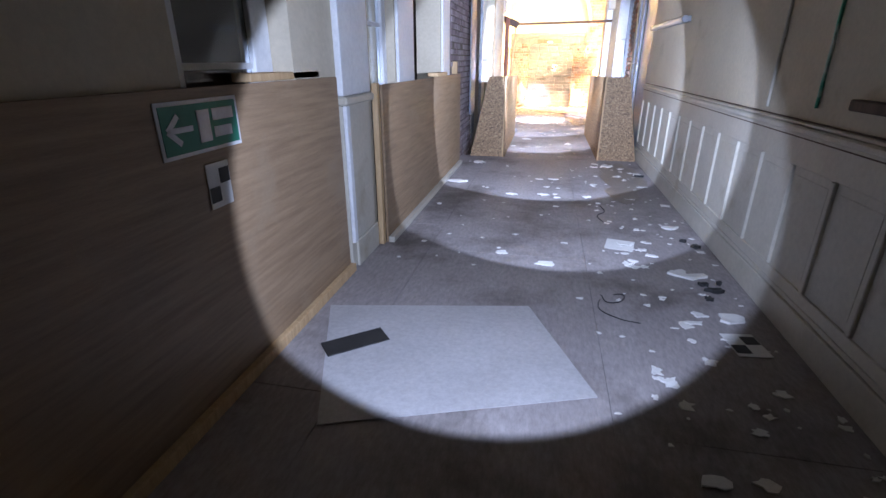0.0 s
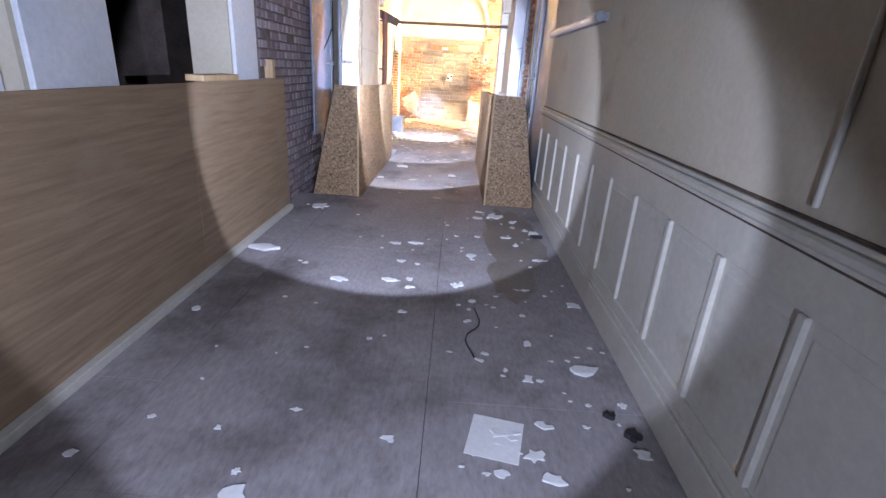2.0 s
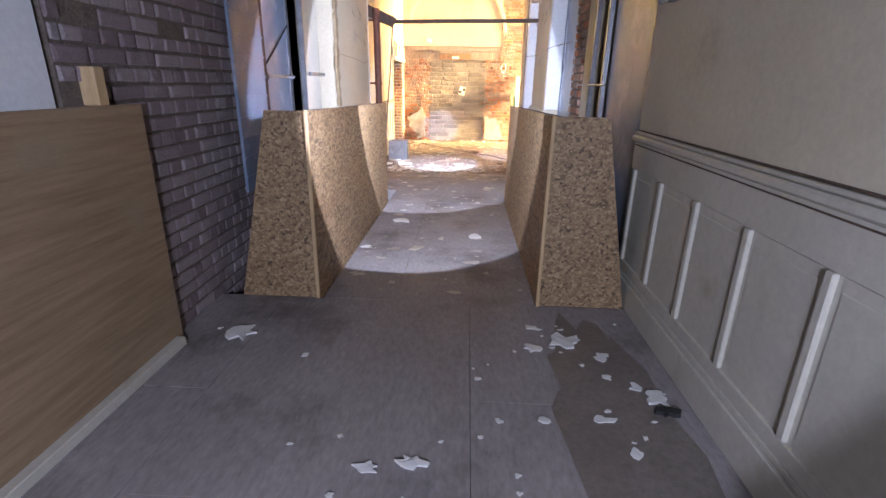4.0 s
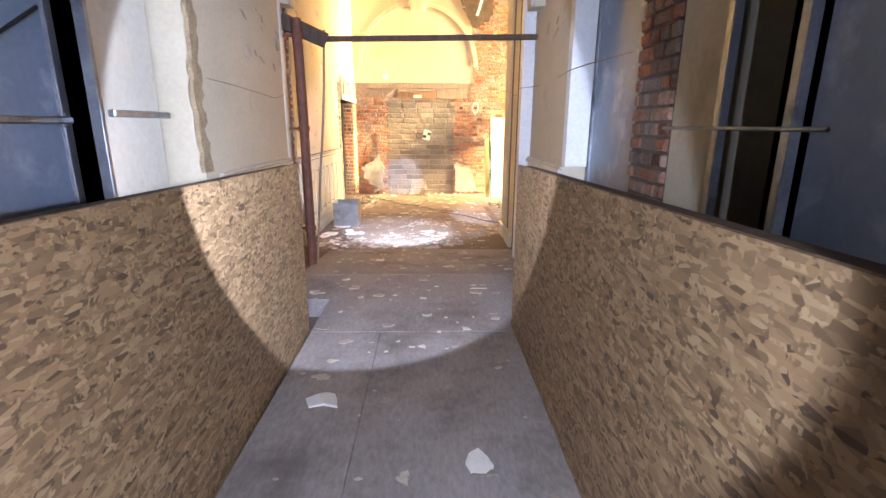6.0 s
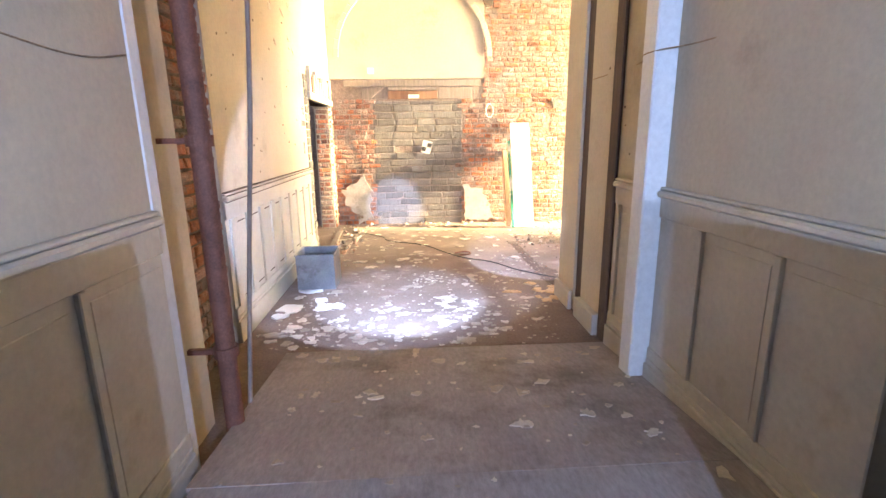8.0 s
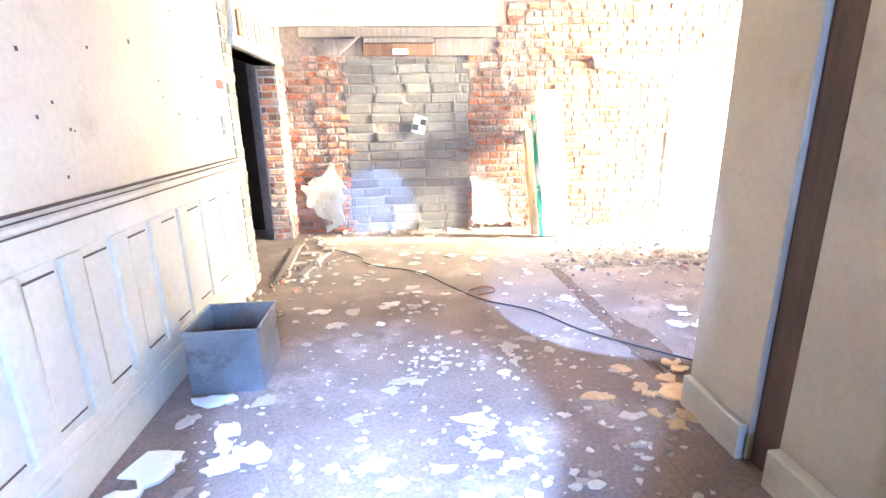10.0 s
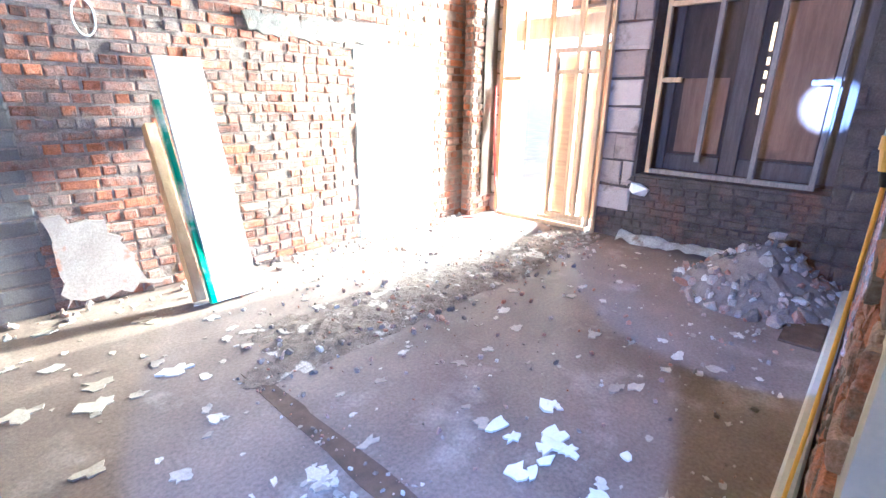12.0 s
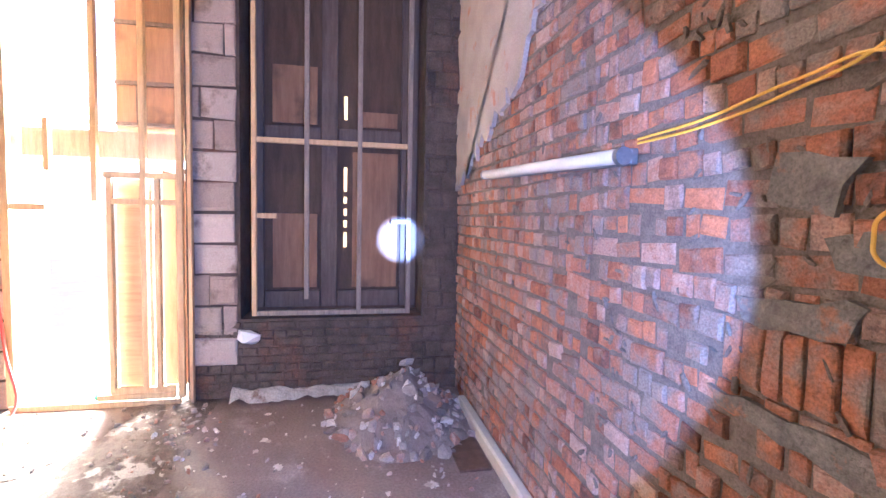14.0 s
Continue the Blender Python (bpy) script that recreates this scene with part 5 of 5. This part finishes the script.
def floor_z(x, y):
    if y < 6.25:
        return CZ
    return max(0.0, CZ - (y - 6.25) * 0.14 / 1.5) + 0.002 if y < 7.75 else 0.0


rnd = random.Random(21)
spots = []
for k in range(260):
    y = rnd.uniform(-5.2, 2.0)
    x = rnd.choice((rnd.uniform(0.75, 3.1), rnd.uniform(2.2, 3.1), rnd.uniform(2.4, 3.15)))
    if 0.75 < x < 2.0 and y < -2.3:
        continue
    spots.append((x, y, CZ, rnd.choice((0.012, 0.016, 0.02, 0.03, 0.05))))
flakes("paint_flakes", spots, PAPER, "white paint flakes scattered over the corridor deck", "debris", 1)
spots = [(rnd.uniform(1.3, 2.55), y, CZ, rnd.choice((0.012, 0.018, 0.03, 0.06))) for y in [rnd.uniform(2.3, 5.0) for k in range(60)]]
spots += [(rnd.uniform(0.9, 3.0), y, floor_z(0, y), rnd.choice((0.012, 0.02, 0.03, 0.05))) for y in [rnd.uniform(5.0, 7.7) for k in range(150)]]
flakes("paint_flakes", spots, FLAKE, "cream paint flakes scattered over the ramp", "debris", 2)
spots = []
for k in range(700):
    x, y = rnd.uniform(0.5, 6.9), rnd.uniform(7.8, 12.8)
    if x > 3.1 and y < 9.05:
        continue
    spots.append((x, y, 0.0, rnd.choice((0.012, 0.018, 0.025, 0.035, 0.05, 0.08)) * (1.0 if x < 3.2 else 0.7)))
spots += [(rnd.uniform(0.6, 2.95), rnd.uniform(7.8, 9.8), 0.0, rnd.choice((0.008, 0.012, 0.016, 0.024))) for k in range(380)]
flakes("plaster_flakes", spots, FLAKE, "cream plaster flakes scattered over the hall floor", "debris", 3)
for cx, cy, n, spread, size, label in ((3.0, 9.05, 16, 0.16, 0.09, "torn tan paper scraps lying in a heap"), (3.75, 9.75, 14, 0.16, 0.07, "torn pale paper scraps lying in a heap"),
                                       (0.75, 8.85, 9, 0.14, 0.12, "crumpled white paper lying beside the bin")):
    flakes("paper_scraps", [(rnd.gauss(cx, spread), rnd.gauss(cy, spread), 0.002, size * rnd.uniform(0.5, 1.2)) for k in range(n)], TIMBER if "tan" in label else PAPER, label, "paper", int(cx * 10), 0.008)


flakes("dark_scraps", [(2.98, -2.25, CZ, 0.055), (3.05, -2.12, CZ, 0.045), (3.02, -1.30, CZ, 0.04), (3.08, -1.42, CZ, 0.045), (2.92, -2.38, CZ, 0.035), (2.94, -2.16, CZ, 0.03), (3.06, 1.15, CZ, 0.05)], BLACK,
       "crumpled dark scraps against the corridor wall", "scrap", 71, 0.02)
flakes("plaster_pieces", [(2.87, -2.03, CZ, 0.13), (2.80, -2.60, CZ, 0.06), (2.96, -2.62, CZ, 0.09), (1.89, -2.0, CZ, 0.07), (1.56, -1.85, CZ, 0.06), (2.49, -1.88, CZ, 0.05), (2.84, -2.0, CZ, 0.08),
                          (3.0, -0.95, CZ, 0.08), (0.78, 0.42, CZ, 0.12), (3.05, 1.25, CZ, 0.08), (2.72, 1.74, CZ, 0.11), (0.90, 1.69, CZ, 0.10), (2.32, -0.02, CZ, 0.05), (2.0, -0.1, CZ, 0.04),
                          (1.5, -0.05, CZ, 0.06), (1.5, 4.11, CZ, 0.11), (2.24, 3.6, CZ, 0.10), (1.29, 3.24, CZ, 0.05), (1.85, 0.0, CZ, 0.05)], PAPER,
       "pale broken plaster pieces lying on the deck", "debris", 72, 0.008)
def broken(spots, seed):
    """Each large piece cracked into small ragged ones lying close together."""
    rnd = random.Random(seed)
    return [(x + rnd.gauss(0, size * 0.75), y + rnd.gauss(0, size * 0.75), z, size * rnd.uniform(0.10, 0.40)) for x, y, z, size in spots for k in range(15)]


flakes("plaster_pieces", broken([(1.47, 8.55, 0, 0.16), (2.03, 8.82, 0, 0.12), (2.23, 8.49, 0, 0.12), (2.34, 8.19, 0, 0.16), (1.15, 8.25, 0, 0.18), (0.85, 8.18, 0, 0.2), (1.75, 9.49, 0, 0.08), (2.31, 9.39, 0, 0.1),
                          (2.93, 10.29, 0, 0.1), (1.89, 9.45, 0, 0.08), (1.82, 10.32, 0, 0.12), (0.68, 10.3, 0, 0.2), (1.6, 8.1, 0, 0.12), (1.9, 8.35, 0, 0.1), (1.35, 8.05, 0, 0.14), (2.75, 8.6, 0, 0.07)], 74), FLAKE,
       "large cream plaster flakes lying on the hall floor", "debris", 73, 0.008)


def chunk(seed, mat):
    rnd = random.Random(seed)
    bm = bmesh.new()
    bmesh.ops.create_icosphere(bm, subdivisions=1, radius=0.5)
    sc = (rnd.uniform(0.7, 1.2), rnd.uniform(0.5, 1.0), rnd.uniform(0.4, 0.85))
    for v in bm.verts:
        v.co = Vector((max(-0.36, min(0.36, v.co.x + rnd.uniform(-0.13, 0.13))) * sc[0], max(-0.36, min(0.36, v.co.y + rnd.uniform(-0.13, 0.13))) * sc[1],
                       max(-0.36, min(0.36, v.co.z + rnd.uniform(-0.13, 0.13))) * sc[2]))
    return mesh_of(bm, mat)


CHUNKS = [chunk(k, RUBBLE) for k in range(10)]
ob = thing("plaster_lump", chunk(77, WHITE), None, "broken white plaster lump on the sooty ledge", "plaster")
ob.matrix_world = pose(7.19, 10.80, 0.57, 6, 12, 4) @ Matrix.Diagonal((0.14, 0.40, 0.34, 1))
heap = group_of("rubble_heap", (6.62, 9.50, 0), "heap of broken plaster and brick rubble on the floor", "rubble")
bm = bmesh.new()
bmesh.ops.create_grid(bm, x_segments=26, y_segments=26, size=0.9, matrix=pose(6.62, 9.50, 0))
for v in bm.verts:
    r = math.hypot((v.co.x - 6.62) / 1.0, (v.co.y - 9.50) / 0.85)
    v.co.z = max(-0.01, 0.42 * max(0.0, 1 - r / 0.72) ** 1.1 + 0.05 * (noise.noise(v.co * 7) if r < 0.75 else -0.3))
under(part("mound", bm, RUBBLE), heap)
for k in range(280):
    a, r = rnd.uniform(0, 6.28), 0.78 * math.sqrt(rnd.random())
    x, y = 6.62 + r * math.cos(a), 9.50 + 0.8 * r * math.sin(a)
    z = 0.42 * max(0.0, 1 - r / 0.72) ** 1.1
    s = rnd.choice((0.05, 0.06, 0.08, 0.10, 0.12, 0.16))
    ob = new("rubble_piece", rnd.choice(CHUNKS))
    ob.matrix_world = pose(x, y, z + s * 0.14, rnd.uniform(0, 360), rnd.uniform(0, 360), rnd.uniform(0, 360)) @ Matrix.Diagonal((s, s, s, 1))
    under(ob, heap)
ob = new("rubble_piece", CHUNKS[3])
ob.matrix_world = pose(6.62, 9.46, 0.46, 10, 20, 40) @ Matrix.Diagonal((0.17, 0.17, 0.15, 1))
under(ob, heap)


def scatter(name, spots, label, seed):
    rnd = random.Random(seed)
    verts, faces = [], []
    for x, y, z, s in spots:
        me = rnd.choice(CHUNKS)
        m = pose(x, y, z + s * 0.16, rnd.uniform(0, 360), rnd.uniform(0, 360), rnd.uniform(0, 360)) @ Matrix.Diagonal((s, s, s, 1))
        base = len(verts)
        verts += [tuple(m @ v.co) for v in me.vertices]
        faces += [tuple(base + i for i in p.vertices) for p in me.polygons]
    me = bpy.data.meshes.new("crumbs")
    me.from_pydata(verts, [], faces)
    me.materials.append(RUBBLE)
    return tagged(new(name, me), label, "debris", "", "stuff")


bm = bmesh.new()
bmesh.ops.create_grid(bm, x_segments=120, y_segments=30, size=0.5, matrix=pose(5.22, 11.42, 0) @ Matrix.Diagonal((4.02, 0.80, 1, 1)))
for v in bm.verts:
    edge = min(1.0, (v.co.y - 11.03) / 0.12, (11.82 - v.co.y) / 0.35, (v.co.x - 3.21) / 0.5)
    v.co.y += (0.12 if v.co.y > 11.4 else 0.04) * noise.noise(v.co * 3) if edge < 0.5 else 0
    v.co.z = -0.004 + max(0.0, edge) * (0.012 + 0.022 * abs(noise.noise(v.co * 6)) + 0.014 * noise.noise(v.co * 17))
thing("rubble_strip", bm, DIRT, "strip of dark trodden rubble and plaster dust beyond the slab", "floor", "structure")
ridge = []
for k in range(420):
    x = rnd.uniform(3.2, 7.1)
    y = rnd.gauss(11.22, 0.16)
    ridge.append((x, y, 0.0, rnd.choice((0.015, 0.02, 0.03, 0.045, 0.07))))
ridge += [(rnd.uniform(3.3, 7.1), rnd.uniform(11.1, 12.8), 0.006, rnd.choice((0.012, 0.02, 0.03, 0.05))) for k in range(420)]
scatter("rubble_crumbs", ridge, "crumbs of brick and mortar along the floor's edge", 5)
crumbs = [(rnd.uniform(3.4, 7.0), rnd.uniform(9.1, 11.0), 0.0, rnd.choice((0.01, 0.015, 0.02, 0.03, 0.05))) for k in range(260)]
crumbs += [(rnd.uniform(0.5, 7.0), FAR - abs(rnd.gauss(0, 0.16)) - 0.03, 0.0, rnd.choice((0.015, 0.02, 0.03, 0.05, 0.08))) for k in range(220)]
crumbs += [(rnd.gauss(3.15, 0.06), rnd.uniform(9.1, 11.3), 0.0, rnd.choice((0.01, 0.02, 0.03))) for k in range(120)]
crumbs += [(rnd.uniform(0.42, 0.95), rnd.uniform(10.6, 12.7), 0.0, rnd.choice((0.02, 0.03, 0.05, 0.09))) for k in range(90)]
scatter("rubble_crumbs", crumbs, "crumbs of brick and mortar scattered over the hall floor", 6)
patch("floor_joint", 3.14, 10.2, 0.065, 1.15, 0.003, DARK_WOOD_AND_SHADE, "dark open joint in the concrete floor", "joint", 9)
patch("floor_joint", 3.2, 9.55, 0.13, 0.34, 0.0065, DARK_WOOD_AND_SHADE, "dark broken hollow in the floor joint", "joint", 10)
patch("floor_joint", 3.25, 11.18, 0.22, 0.10, 0.0065, DIRT, "dark broken hollow in the floor joint", "joint", 11)

# ---- bricks, blocks and stones ----
masonry("side", (WIN_X, BRICK_Y, 0), 180, WIN_X - 3.12, TOP, BRICK, side, 31, near=(2.2, 4.2, 0.75, 2.5), proud=0.016, course=0.094, length=0.172, joint=0.013, rough=1.45, wild=(2.1,),
        holes=((3.30, 3.95, 1.20, 1.42),))
masonry("soldiers", (WIN_X - 3.30, BRICK_Y, 1.205), 180, 0.65, 0.21, BRICK, side, 45, length=0.068, course=0.21, joint=0.012, proud=0.02, near=(-1, 9, -1, 9), pattern="running", rough=1.0)
verts, faces = [], []
rnd = random.Random(83)
for k in range(230):
    x, z = rnd.uniform(3.45, 7.2) if k < 90 else rnd.uniform(3.45, 4.7), rnd.uniform(0.15, 3.2)
    w = rnd.uniform(0.03, 0.10)
    m = pose(x, BRICK_Y + 0.016, z, 0, rnd.uniform(0, 360), 0) @ Matrix.Diagonal((w, rnd.uniform(0.014, 0.032), w * rnd.uniform(0.3, 0.7), 1))
    base, me = len(verts), rnd.choice(CHUNKS)
    verts += [tuple(m @ v.co) for v in me.vertices]
    faces += [tuple(base + i for i in p.vertices) for p in me.polygons]
me = bpy.data.meshes.new("mortar")
me.from_pydata(verts, [], faces)
me.materials.append(MORTAR)
ob = new("mortar_lumps", me)
under(ob, side)
tagged(ob, kind="stuff")
masonry("far", (HX, FAR, 0), 0, WIN_X - HX, TOP, BRICK, far, 32, course=0.082, rough=1.2, proud=0.015,
        holes=((1.08 - HX, 2.58 - HX, 0, 2.1), (0.0, 2.95 - HX, 2.12, TOP), (5.18 - HX, 6.3 - HX, 0, 1.93)), near=(2.25, 3.6, 0.9, 2.6))
masonry("washed", (5.18, FAR, 0), 0, 1.12, 1.93, WASHED, far, 46, length=0.40, course=0.20, joint=0.005, proud=0.022, near=(-1, 9, -1, 9), pattern="running", piece="block", rough=0.5)
masonry("blocks", (1.08, FAR, 0), 0, 2.58 - 1.08, 2.09, BLOCK, far, 33, length=0.34, course=0.112, joint=0.004, proud=0.008, near=(-1, 9, -1, 9), pattern="running", piece="block", rough=0.8)
masonry("pier", (0.53, 1.25, 0), 90, 1.85, 3.5, BLUE_LIT_BRICK, brick_pier, 34, proud=0.014, rough=0.5)
masonry("jamb", (HX, 10.935, 0), 90, 0.21, 2.3, BLOCK, bpy.data.objects["wall_left_hall"], 35, length=0.20, course=0.1, joint=0.008, near=(-1, 9, -1, 9), pattern="running", piece="block", rough=0.6, proud=0.016)
masonry("reveal", (0.15, 12.72, 0), 0, 0.22, 2.0, BRICK, bpy.data.objects["wall_left_hall"], 47, rough=0.8, near=(-1, 9, -1, 9), proud=0.012)
masonry("jamb_far", (HX, 12.73, 0), 90, 0.21, 2.3, BRICK, bpy.data.objects["wall_left_hall"], 36, near=(-1, 9, -1, 9), rough=0.8)
masonry("stone", (WIN_X, 11.30, 0.3), -90, 0.40, TOP - 0.3, STONE, stone, 37, length=0.45, course=0.27, joint=0.012, proud=0.03, near=(-1, 9, -1, 9), pattern="running", piece="stone", rough=0.7)
masonry("stone_2", (WIN_X, 12.78, 0.0), -90, 0.12, TOP, STONE, stone_2, 38, length=0.30, course=0.25, joint=0.012, proud=0.03, near=(-1, 9, -1, 9), pattern="running", piece="stone", rough=0.8)
masonry("nib", (6.80, 12.78, 0), 0, 0.44, TOP, BRICK, nib, 39, rough=0.8)
masonry("nib_side", (6.80, FAR - 0.04, 0), -90, 0.13, TOP, BRICK, nib, 40, rough=0.8)
masonry("window_foot", (WIN_X, 11.3, 0.0), -90, 2.40, 0.72, SOOT_AND_SHADE, bpy.data.objects["wall_window"], 41, rough=1.0, proud=0.02)
masonry("window_side", (WIN_X, 9.24, 0.0), -90, 0.35, TOP, SOOT_AND_SHADE, bpy.data.objects["wall_window"], 42, rough=1.0, proud=0.03, length=0.32, course=0.16)
masonry("right_nib", (3.24, 4.76, 0), -90, 0.44, 3.5, BRICK, bpy.data.objects["wall_right_brick"], 43, rough=0.6)
masonry("left_recess", (0.35, 6.955, 0), 90, 1.04, TOP, BRICK, bpy.data.objects["wall_left_recess"], 44, rough=0.8, near=(-1, 9, 0.0, 2.9))
